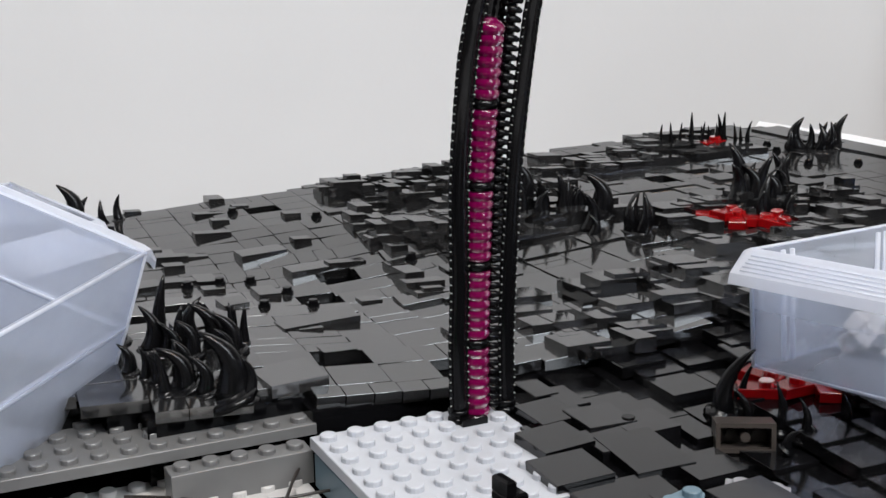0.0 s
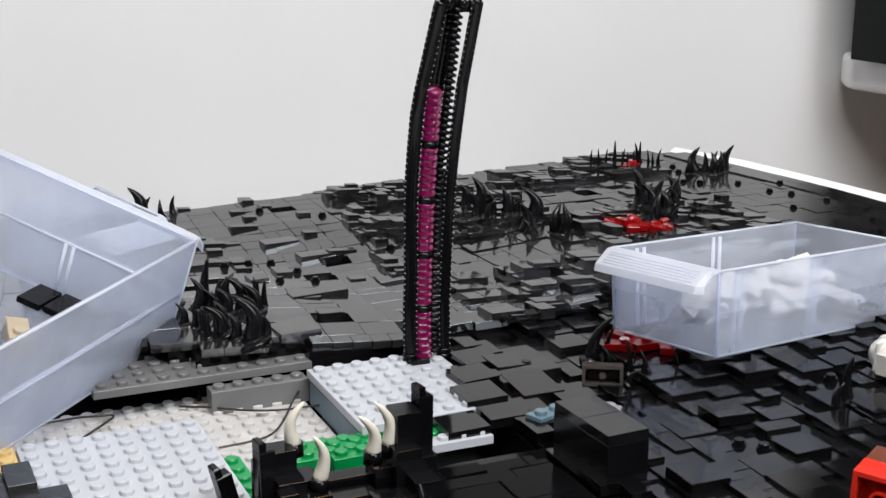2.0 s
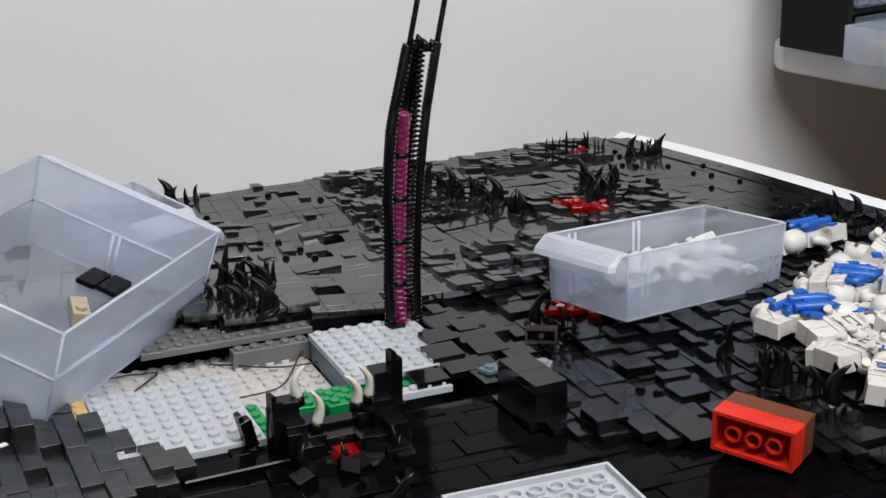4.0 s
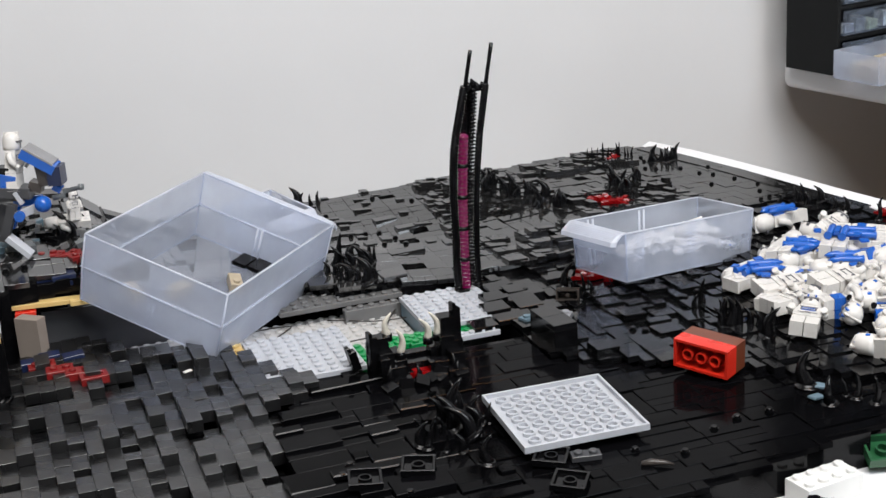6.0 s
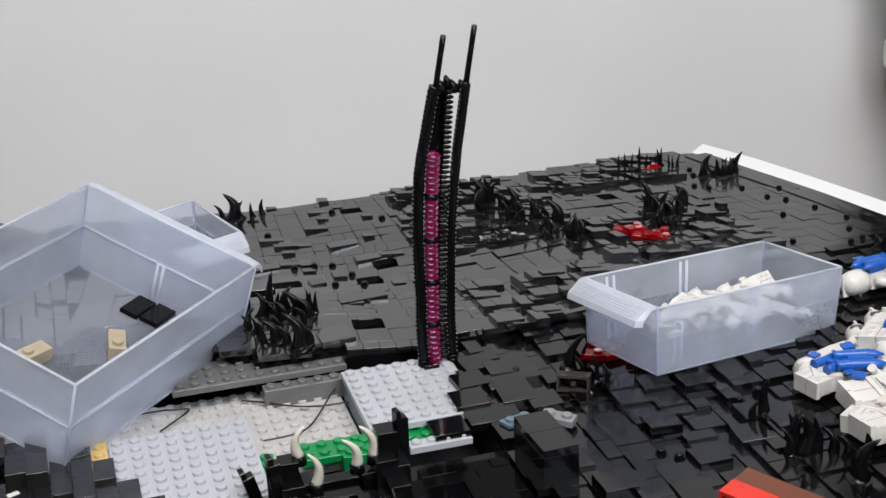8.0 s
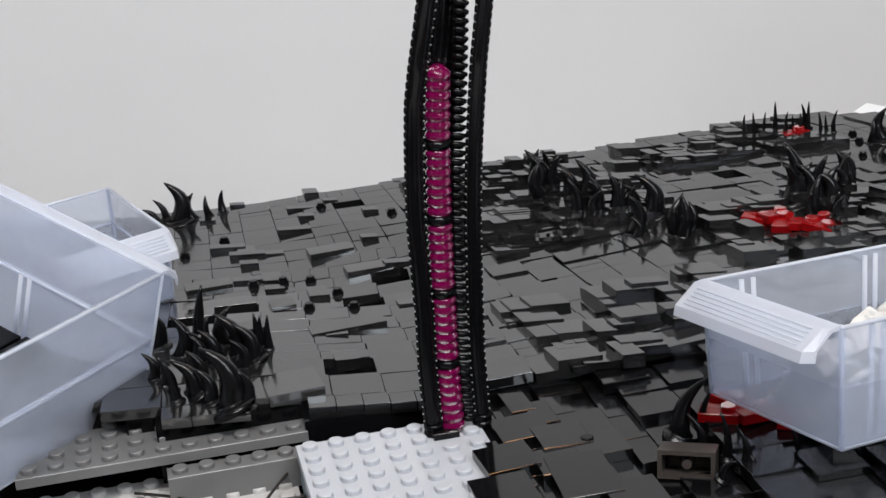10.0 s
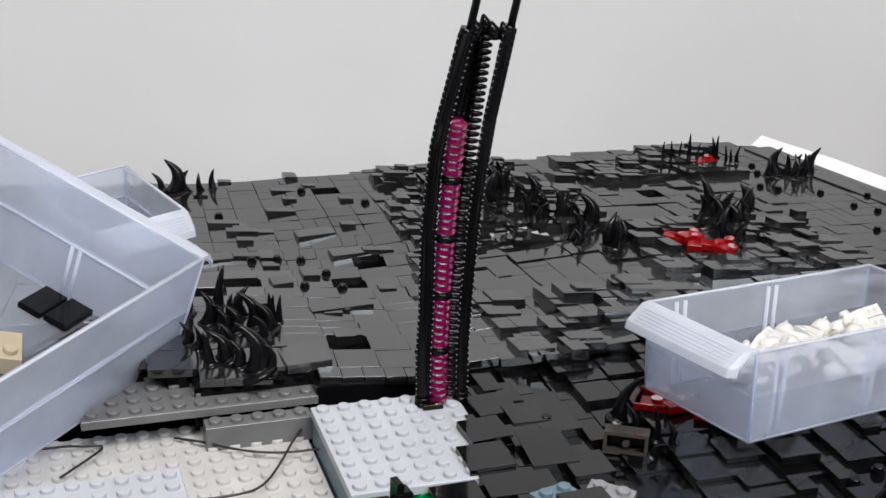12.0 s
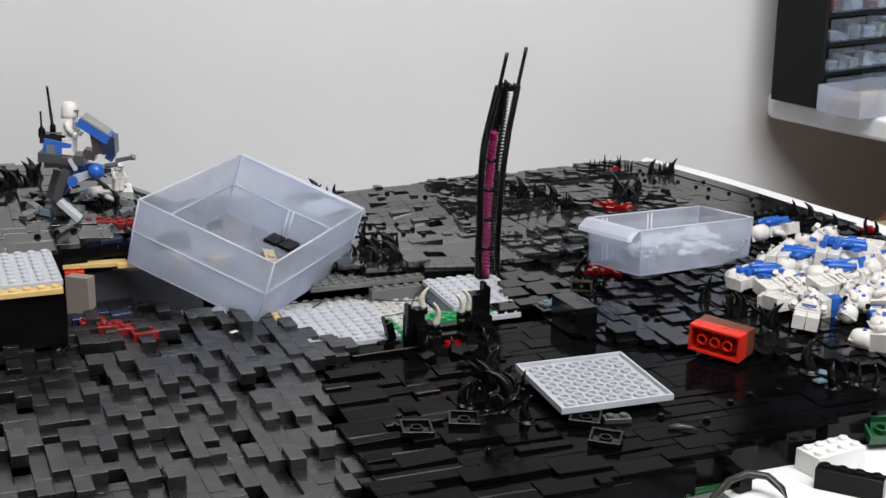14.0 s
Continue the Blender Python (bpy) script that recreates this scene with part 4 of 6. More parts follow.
horn_cluster([(-23.4, -179.8, -3.0, 1.6, -0.7, 21.0), (-27.1, -176.6, -3.0, 0.6, -0.2, 19.0), (-30.2, -188.2, -3.0, -6.3, 2.6, 17.2), (-24.0, -199.3, -3.0, -10.6, 4.7, 14.2),
              (-50.2, -198.8, -3.0, 3.5, -1.4, 11.8), (-40.9, -210.1, -3.0, 0.5, -0.2, 8.8), (-19.7, -199.2, -3.0, 2.2, -1.0, 9.0), (-27.0, -230.6, -3.0, 1.8, -0.8, 13.5),
              (-16.3, -189.8, -3.0, -5.5, 2.4, 9.6), (-41.4, -191.1, -3.0, 1.7, -0.7, 9.7), (-34.4, -214.2, -3.0, -3.0, 1.3, 9.4), (-18, -184, -3, 3.5, -1, 13), (-34, -180, -3, -4, 1, 14)],
             "dense tuft of glossy black horns on the dark lowland", ("hook", "slim"), 1.2, 10, 0, 1.1, 8)
horn_cluster([(150.5, -222.9, -2.0, 0.9, -0.7, 20.1), (149.0, -245.6, -2.5, -0.4, 0.3, 15.1), (163.7, -246.2, -2.5, -0.5, 0.4, 14.8), (168.7, -255.6, -2.5, -0.6, 0.5, 14.6),
              (160.9, -241.3, -2.5, -1.6, 1.3, 8.8), (160.0, -177.7, -1.0, -0.5, 0.4, 9.3)], "scattered tall black horns on dark plates", ("slim", "hook"), 1.2, 11)
horn_cluster([(148.0, -110.9, 0.5, 0.1, -0.1, 7.8), (153.4, -128.5, 0.5, -0.8, 0.5, 9.4), (160.5, -131.2, 0.5, -1.1, 0.8, 7.0), (163.5, -142.7, 0.5, -2.2, 1.5, 8.2),
              (164.2, -162.4, 0.0, 3.4, -2.4, 12.5), (181.5, -157.1, 0.5, -1.6, 1.2, 8.9), (165.9, -148.3, 0.5, -1.5, 1.0, 7.8), (156, -140, 0.5, 1.5, -1, 9)], "small black horns between the red brick and the figures", ("hook", "slim"), 1.2, 12, 0, 1.45, 7)
horn_cluster([(-19.8, 188.8, 12.5, -3.6, 0.6, 16.2), (-14.3, 188.7, 12.5, 1.1, -0.2, 10.8), (-8.0, 189.1, 12.5, -0.7, 0.1, 8.6), (-2.5, 189.0, 12.5, 0.5, -0.1, 9.6), (-24.4, 194.9, 12.5, -4.2, 0.7, 8.3), (-28, 192, 12.5, -5, 0, 6)],
             "small tuft of black horns at the far edge", ("slim", "hook"), 1.5, 13)
horn_cluster([(-252.1, 118.1, 45.5, -3.4, 0.1, 9.4), (-246.1, 136.5, 45.5, -8.3, 0.3, 10.9), (-233.8, 143.2, 45.0, -2.8, 0.1, 11.9), (-236.7, 128.6, 45, -3.1, 0.2, 8.2), (-254.5, 122.9, 45.5, 3.0, -0.1, 7.0)],
             "black horns on the raised ground behind the walker", ("hook",), 1.3, 14, 0, 1.35, 6)
horn_cluster([(-188.1, 88.9, 41.5, -5.8, 0.6, 14.7), (-183.4, 81.9, 41, -4.0, 0.5, 11.3), (-177.3, 90.2, 40, 0.7, -0.1, 12.7), (-184, 92, 41, 2, 0, 10), (-192, 84, 42, -3, 0, 8)], "black horns on the raised ground beside the white figure", ("hook",), 1.2, 15, 0, 1.1, 9)
horn_cluster([(-241.8, -59.0, 1.0, -13.7, 0.8, 22.5), (-250.7, -48.1, 1.0, -1.3, 0.1, 17.4), (-259.0, -36.6, 1.0, -4.3, 0.1, 15.9), (-247, -38, 1, 4, 0, 12)], "large black horns on the grey slope", ("hook",), 1.1, 16)

# ---- loose red pieces, knobs and scraps


def knob(x, y, z, material=None, r=2.3, h=2.6, group="black knobs"):
    t = thing("round_knob", T(x, y, z), "small round black knob standing on the tiles", "knob", group)
    bm = bmesh.new()
    add_tube(bm, [(0, 0, -0.2), (0, 0, h * 0.55)], [r, r], 12, None, True, 0, False)
    part("base", bm, material or BLACK, t)
    bm = bmesh.new()
    add_tube(bm, [(0, 0, h * 0.55), (0, 0, h - 0.2), (0, 0, h)], [r * 0.75, r * 0.75, r * 0.65], 12, None, True, 0, False)
    part("cap", bm, material or BLACK, t)


KN = [(1, 113), (11, 111.5), (20, 108), (45, 186), (52, 185), (56, 145), (16, 82), (27, 93), (30, 78), (61, 190), (-20, 150), (-5, 158), (33, 168), (18, 190), (66, 120), (71, 98),
      (224, 27), (235, 20), (228, 31), (212, 44), (218, 41), (244, 47), (246, 68), (253, 61), (262, 47), (271, 31), (266, 20), (282, 11), (256, 74), (239, 83), (224, 92), (218, 97),
      (224, 116), (230, 111), (233, 108), (223, 109), (189, 120), (177, 130), (164, 137), (148, 144), (124, 154), (103, 166), (91, 174), (289, 3), (267, 9), (260, 8), (248, 7)]
for x, y in KN:
    if in_back(x, y):
        knob(x, y, z_back(x, y) - 0.2, r=1.9 if x < 120 else 1.6, h=2.2 if x < 120 else 1.9)
for x, y in ((72.9, -29.7), (148, -95), (158, -92), (103, -118), (108, -124), (130, -30), (60, -20)):
    knob(x, y, z_right(x, y) - 0.2)
for x, y in ((-88, -205), (-94, -214), (-70, -244), (60, -262), (84, -246), (40, -250), (100, -240), (118, -240), (-60, -258)):
    knob(x, y, -3.2)
for x, y in ((-240, 40), (-228, 44), (-217, 46)):
    knob(x, y, z_left(x, y) - 0.2)


def red_piece(m, label="translucent red angular plate"):
    t = thing("red_piece", m, label, "plate", "red pieces")
    bm = bmesh.new()
    add_box(bm, -5.2, -3.2, 0, 5.2, 3.2, 2.6, None, 0.2)
    part("body", bm, REDT, t)
    bm = bmesh.new()
    add_stud(bm, 2.2, 0, 2.6, 2.1, 1.4)
    part("stud", bm, REDT, t)


for x, y, z, a, ry in ((164, 66, 19.5, -35, 6), (170, 60, 19.5, 60, -8), (175, 55, 19.5, -20, 5), (178, 50, 19.5, -50, 8), (169, 64, 20.5, 15, 4), (180, 54, 19.6, 20, -5),
                       (107, -36, 4.6, -30, 0), (115, -39, 4.6, 10, 4), (124, -46, 4.0, -25, 3), (112, -31, 5.5, -60, 6),
                       (205, 125, 29.5, 10, 0), (314, -52, 17.8, 10, 0), (-24, -118, -4, 20, 14)):
    red_piece(T(x, y, z, 0, ry, a))


def red_plate(m):
    t = thing("red_plate", m, "dark red studded plate set among dark plates", "plate", "red plates")
    bm = bmesh.new()
    add_box(bm, -7.6, -5.2, -2, 7.6, 5.2, 2.6, None, 0.2)
    part("body", bm, DARKRED, t)
    for x in (-3.5, 3.5):
        bm = bmesh.new()
        add_stud(bm, x, 0, 2.6, 2.1, 1.4)
        part("stud", bm, DARKRED, t)


for x, y, z, a in ((-217, -26, 4.3, 2), (-208, -37, 4.2, 0), (-198, -44, 4.0, -3), (-191, -54, 3.8, 4), (-202, 56, 43.5, 5), (-190, 55, 42.5, -8), (-183, 50, 42, 20)):
    x, y, z = west(x, y, z)
    red_plate(T(x, y, z, 0, 0, a))
for x, y, a in ((-222, -20, 0), (-212, -14, 0), (-199, -20, 4)):
    x, y, z = west(x, y, 4.6)
    bm = bmesh.new()
    add_box(bm, -6, -4, -2, 6, 4, 3, None, 0.2)
    ob = part("blue_plate", bm, DARKBLUE)
    ob.matrix_world = T(x, y, z, 2, -2, a)
    tagged(ob, "dark blue plate set among the grey plates of the slope", "plate", "dark blue plates")
bm = bmesh.new()
add_box(bm, -2.4, -1.2, 0, 2.4, 1.2, 0.6, None, 0.2)
tagged(part("paper_scrap", bm, WHITE), "tiny white scrap on the grey slope", "scrap").matrix_world = T(-142, -66, 3.4, 0, 0, 25)
for x, y, a in ((146, -238, 20), (154, -226, -30)):
    bm = bmesh.new()
    add_box(bm, -4, -2.4, 0, 4, 2.4, 1.2, None, 0.3)
    tagged(part("clear_chip", bm, SAND), "small pale blue plastic chip", "chip").matrix_world = T(x, y, -1.8, 4, 8, a)
# a small smoky transparent horn tip lying on the lowland
bm = bmesh.new()
add_tube(bm, [(-7, 0, 1.2), (-2, 0.4, 1.6), (4, 0, 1.3), (8, -0.6, 0.6)], [1.3, 1.8, 1.2, 0.3], 10)
tagged(part("loose_tip", bm, TARNISH), "smoky brown loose horn tip lying flat", "horn").matrix_world = T(42, -268, -2.6, 0, 0, -20)

# ---- fanged maw between the pit and the lowland


def build_maw():
    t = thing("fanged_maw", T(-22, -106, -6), "black fanged maw of horns and bricks with ivory teeth", "maw")
    r = random.Random(31)

    def brick(name, x0, y0, z0, x1, y1, z1, material=BLACK, m=None, bev=0.08):
        bm = bmesh.new()
        add_box(bm, x0, y0, z0, x1, y1, z1, m, bev)
        return part(name, bm, material, t)

    # jaws: two stepped stacks of bricks, a low back and a broken lip in front
    for a in ((-23, -8, 0, -15, 8, 18), (-23, -2, 18, -16, 6, 25), (-27.5, -4, 0, -23, 4, 22), (-15, -2, 0, -9, 8, 15), (-19, -15, 0, -11, -8, 12), (-24, -13, 0, -19, -8, 17),
              (13, -4, 0, 21, 8, 20), (15, 0, 20, 22.5, 9, 29.5), (8, 0, 0, 13, 8, 14), (16, -12, 0, 24, -4, 13), (9, -11, 0, 16, -4, 9), (21, -4, 0, 26, 6, 17),
              (-9, 4, 0, 8, 10, 11), (-8, -5, 0, 7, 2, 9), (-15, -9, 0, -8, -3, 13), (4, -12, 0, 10, -5, 10), (-10, -22, 0, -2, -15, 4), (2, -20, 0, 11, -14, 5.5), (-22, -22, 0, -11, -15, 6), (12, -20, 0, 22, -12, 6.5)):
        brick("brick", *a)
    for k in range(9):
        x, y = r.uniform(-22, 22), r.uniform(-24, -13)
        brick("slope_brick", -3.6, -3.6, 0, 3.6, 3.6, r.uniform(5, 9), BLACK, T(x, y, 0, r.uniform(-22, 22), r.uniform(-22, 22), r.uniform(0, 90)))
    for x, y, z, h, lean in ((25, 6.5, 4, 31.4, 1), (-25, -2, 4, 26, -1), (-31, 14, 3, 15, -14)):
        bm = bmesh.new()
        add_box(bm, -2.4, -2.4, 0, 2.4, 2.4, h - 3, T(x, y, z, 0, lean, 8), 0.4)
        add_box(bm, -2.4, -2.4, h - 3, -0.3, 2.4, h, T(x, y, z, 0, lean, 8), 0.4)
        part("post", bm, BLACK, t, "upright black bar")
    # teeth curve inwards and up
    for bx, by, bz, tx, ty, tz, sd in ((-14.5, 5, 23.5, -12.2, 2, 37.3, -1), (-10.3, -4, 15.5, -13, -8, 31, 1), (5.1, -6, 22, -0.5, -10, 35.6, 1), (13.7, 4, 19, 8.2, 0, 34.6, 1)):
        a, c = Vector((bx, by, bz)), Vector((tx, ty, tz))
        pts, rad = [], []
        for k in range(9):
            s = k / 8
            bow = Vector((2.4 * sd, 0, 0.6)) * math.sin(math.pi * s)
            pts.append(a.lerp(c, s) + bow)
            rad.append(0.25 + 2.1 * (1 - s) ** 0.7)
        bm = bmesh.new()
        add_tube(bm, pts, rad, 12)
        fang = part("fang", bm, IVORY, t, "curved ivory fang")
        bm = bmesh.new()
        add_tube(bm, [a - Vector((0, 0, 3)), a + Vector((0, 0, 0.8))], [2.9, 2.6], 12)
        part("fang_socket", bm, BLACK, fang)
    for x, y, h, dx in ((-18, -17, 13, -4), (-6, -16, 10, 3), (15, -14, 12, 3), (19, -18, 9, -3)):
        bm = bmesh.new()
        add_tube(bm, [(x, y, 2), (x + dx * 0.8, y, 2 + h * 0.5), (x + dx * 0.4, y, 2 + h)], [2.2, 1.6, 0.3], 9)
        part("small_horn", bm, HORN, t)
    bm = bmesh.new()
    add_box(bm, -6, -14, 3, 8, 0, 6, T(0, 0, 0, 8, 0, 12), 0.3)
    part("tongue", bm, REDT, t, "red transparent tongue")
    return t


build_maw()

# ---- cloudy plastic drawers


def drawer(m, sx, sy, h, label, lip=None, dividers=(), taper=0.04, step=0.025, ridge=0.5, side=CLOUDY, low=CLOUDY_LOW):
    """Open drawer: m is its near rim corner, x and y along the rim, walls going down, with a rolled rim, ribs and a lip."""
    t = thing("storage_drawer", m, label, "drawer", "cloudy plastic drawers")
    w = 1.2

    def wall_part(name, a, b, ia, ib, za, zb, stuff):
        """Wall from rim corner a to b; ia, ib: the corners of the foot."""
        bm = bmesh.new()
        n = Vector((b[1] - a[1], a[0] - b[0], 0)).normalized() * -w
        top = [Vector((*a, za)), Vector((*b, za))]
        bot = [Vector((*ia, zb)), Vector((*ib, zb))]
        vs = [bm.verts.new(p * MM) for p in (bot[0], bot[1], top[1], top[0], bot[0] + n, bot[1] + n, top[1] + n, top[0] + n)]
        for f in ((0, 1, 2, 3), (7, 6, 5, 4), (3, 2, 6, 7), (0, 3, 7, 4), (1, 5, 6, 2), (0, 4, 5, 1)):
            bm.faces.new([vs[i] for i in f])
        return part(name, finish(bm), stuff, t)

    def inset(k):
        return [(sx * k, sy * k), (sx - sx * k, sy * k), (sx - sx * k, sy - sy * k), (sx * k, sy - sy * k)]

    o, mid, i = inset(0), inset(step), inset(taper)
    hm = -h * 0.5
    for k in range(4):
        k2 = (k + 1) % 4
        wall_part("side_wall", o[k], o[k2], mid[k], mid[k2], 0, hm, side)
        wall_part("lower_wall", mid[k], mid[k2], i[k], i[k2], hm, -h, low)
    bm = bmesh.new()
    add_box(bm, i[0][0] + w, i[0][1] + w, -h, i[2][0] - w, i[2][1] - w, -h + w)
    part("bottom", bm, CLOUDY_FLOOR, t)
    for k in range(4):
        k2 = (k + 1) % 4
        a, b = Vector((*o[k], 0)), Vector((*o[k2], 0))
        bm = bmesh.new()
        add_tube(bm, [a, a.lerp(b, 0.5), b], [0.5] * 3, 8)
        part("rim", bm, CLOUDY_EDGE, t, "rolled whitish rim")
        c, d = Vector((*i[k], -h)), Vector((*i[k2], -h))
        e, f = Vector((*mid[k], hm)), Vector((*mid[k2], hm))
        bm = bmesh.new()
        inn = Vector((f.y - e.y, e.x - f.x, 0)).normalized() * -0.6
        add_tube(bm, [e + inn, e.lerp(f, 0.5) + inn, f + inn], [ridge] * 3, 6)
        part("moulded_ridge", bm, CLOUDY_EDGE, t)
        bm = bmesh.new()
        add_tube(bm, [c, c.lerp(d, 0.5), d], [0.45] * 3, 6)
        part("foot_edge", bm, CLOUDY, t)
        bm = bmesh.new()
        add_tube(bm, [a, e, c], [0.55, 0.6, 0.6], 8)
        part("corner", bm, CLOUDY if ridge < 0.1 else CLOUDY_RIM, t)
    for k, s in dividers:
        a, b = Vector((*o[k], -1)), Vector((*o[(k + 1) % 4], -1))
        if ridge > 0.5:
            a, b = Vector((*mid[k], hm)), Vector((*mid[(k + 1) % 4], hm))
        c, d = Vector((*i[k], -h)), Vector((*i[(k + 1) % 4], -h))
        inn = Vector((b.y - a.y, a.x - b.x, 0)).normalized() * -1.6
        for e in (-0.018, 0.018):
            bm = bmesh.new()
            add_tube(bm, [a.lerp(b, s + e) + inn, c.lerp(d, s + e) + inn], [0.75, 0.75], 6)
            part("divider_slot", bm, CLOUDY_RIM, t, "moulded upright slot for a divider")
    if lip is not None:
        a, b = Vector((*o[lip], 0)), Vector((*o[(lip + 1) % 4], 0))
        out = Vector((b.y - a.y, a.x - b.x, 0)).normalized()
        bm = bmesh.new()
        prof = [(0, 0.6), (4, 0.2), (10, -4.2), (10.6, -6.8), (9.8, -7.0), (9.2, -4.6), (3.8, -0.8), (0, -0.4)]
        rings = []
        for s in (0.0, 0.03, 0.97, 1.0):
            q = 0.75 if s in (0.0, 1.0) else 1.0
            rings.append([bm.verts.new((a.lerp(b, s) + out * p * q + Vector((0, 0, z))) * MM) for p, z in prof])
        for r0, r1 in zip(rings, rings[1:]):
            for k in range(len(prof)):
                bm.faces.new((r0[k], r0[(k + 1) % len(prof)], r1[(k + 1) % len(prof)], r1[k]))
        bm.faces.new(rings[0][::-1])
        bm.faces.new(rings[-1])
        lip_part = part("pull_lip", finish(bm), CLOUDY_RIM, t, "ribbed whitish pull lip")
        for z in range(5):
            bm = bmesh.new()
            e = out * (5.0 + 1.05 * z) + Vector((0, 0, -0.25 - z * 0.77))
            add_tube(bm, [a.lerp(b, 0.08) + e, a.lerp(b, 0.92) + e], [0.2, 0.2], 6)
            part("lip_rib", bm, CLOUDY_RIM, lip_part)
    return t


BIG = frame_of((-113.4, -54.2, 39.3), (-28.8, 38.0, 40.8), (-178.9, 5.4, 67.8))
drawer(BIG, 126, 96.5, 43.8, "large cloudy clear plastic drawer tilted over the pit", lip=1, dividers=((1, 0.5), (3, 0.5)), taper=0.014, step=0.004, ridge=0.9, side=MILKY, low=MILKY_LOW)
LONG = frame_of((116.9, -82.3, 45.4), (216.5, -55.4, 37.9), (103.9, -35.1, 42.7))
drawer(LONG, 103.5, 49.1, 29.6, "long cloudy clear plastic drawer holding white toy figures", lip=3, dividers=((0, 0.52), (2, 0.48), (0, 0.12), (2, 0.88)), taper=0.018, step=0.008, ridge=0.06)
drawer(frame_of((-62.6, 95, 31), (-25.2, 109.3, 32.8), (-81, 143.7, 35.2)), 40, 50, 25, "smaller cloudy clear drawer behind the tilted drawer", lip=0, taper=0.02, step=0.01)
# what lies in the tilted drawer
for x, y, w in ((105.0, 45.2, 18.6), (106.2, 34.6, 18.6)):
    t = thing("loose_plate", BIG @ T(x, y, -42.5, 0, 0, 1), "flat black tile lying in the cloudy drawer", "plate", "black tiles in the drawer")
    bm = bmesh.new()
    add_box(bm, 0, 0, 0, w - 3, 9.6, 2.4, None, 0.25)
    part("body", bm, BLACK, t)
for x, y, a, w, m_, label in ((76, 29, 40, 15, CREAM, "cream brick lying in the cloudy drawer"), (39, 54, -8, 15, CREAM, "cream brick lying in the cloudy drawer"), (24, 66, 60, 15, CREAM, "cream brick lying in the cloudy drawer")):
    t = thing("loose_brick", BIG @ T(x, y, -42.5, 0, 0, a), label, "brick", "loose bricks in the drawer")
    bm = bmesh.new()
    add_box(bm, 0, 0, 0, w, 7.8, 6.4, None, 0.3)
    part("body", bm, m_, t)
    for q_ in range(max(1, int(w / 8))):
        bm = bmesh.new()
        add_stud(bm, 4 + 8 * q_, 3.9, 6.4)
        part("stud", bm, m_, t)

# ---- toy figures: plain shapes


def revolve(bm, prof, seg, m, mi):
    rings = []
    for r, z in prof:
        rings.append([bm.verts.new(m @ (Vector((r * math.cos(2 * math.pi * k / seg), r * math.sin(2 * math.pi * k / seg), z)) * MM)) for k in range(seg)])
    for a, b in zip(rings, rings[1:]):
        for k in range(seg):
            f = bm.faces.new((a[k], a[(k + 1) % seg], b[(k + 1) % seg], b[k]))
            f.smooth, f.material_index = True, mi
    bm.faces.new(rings[-1]).material_index = mi
    bm.faces.new(rings[0][::-1]).material_index = mi


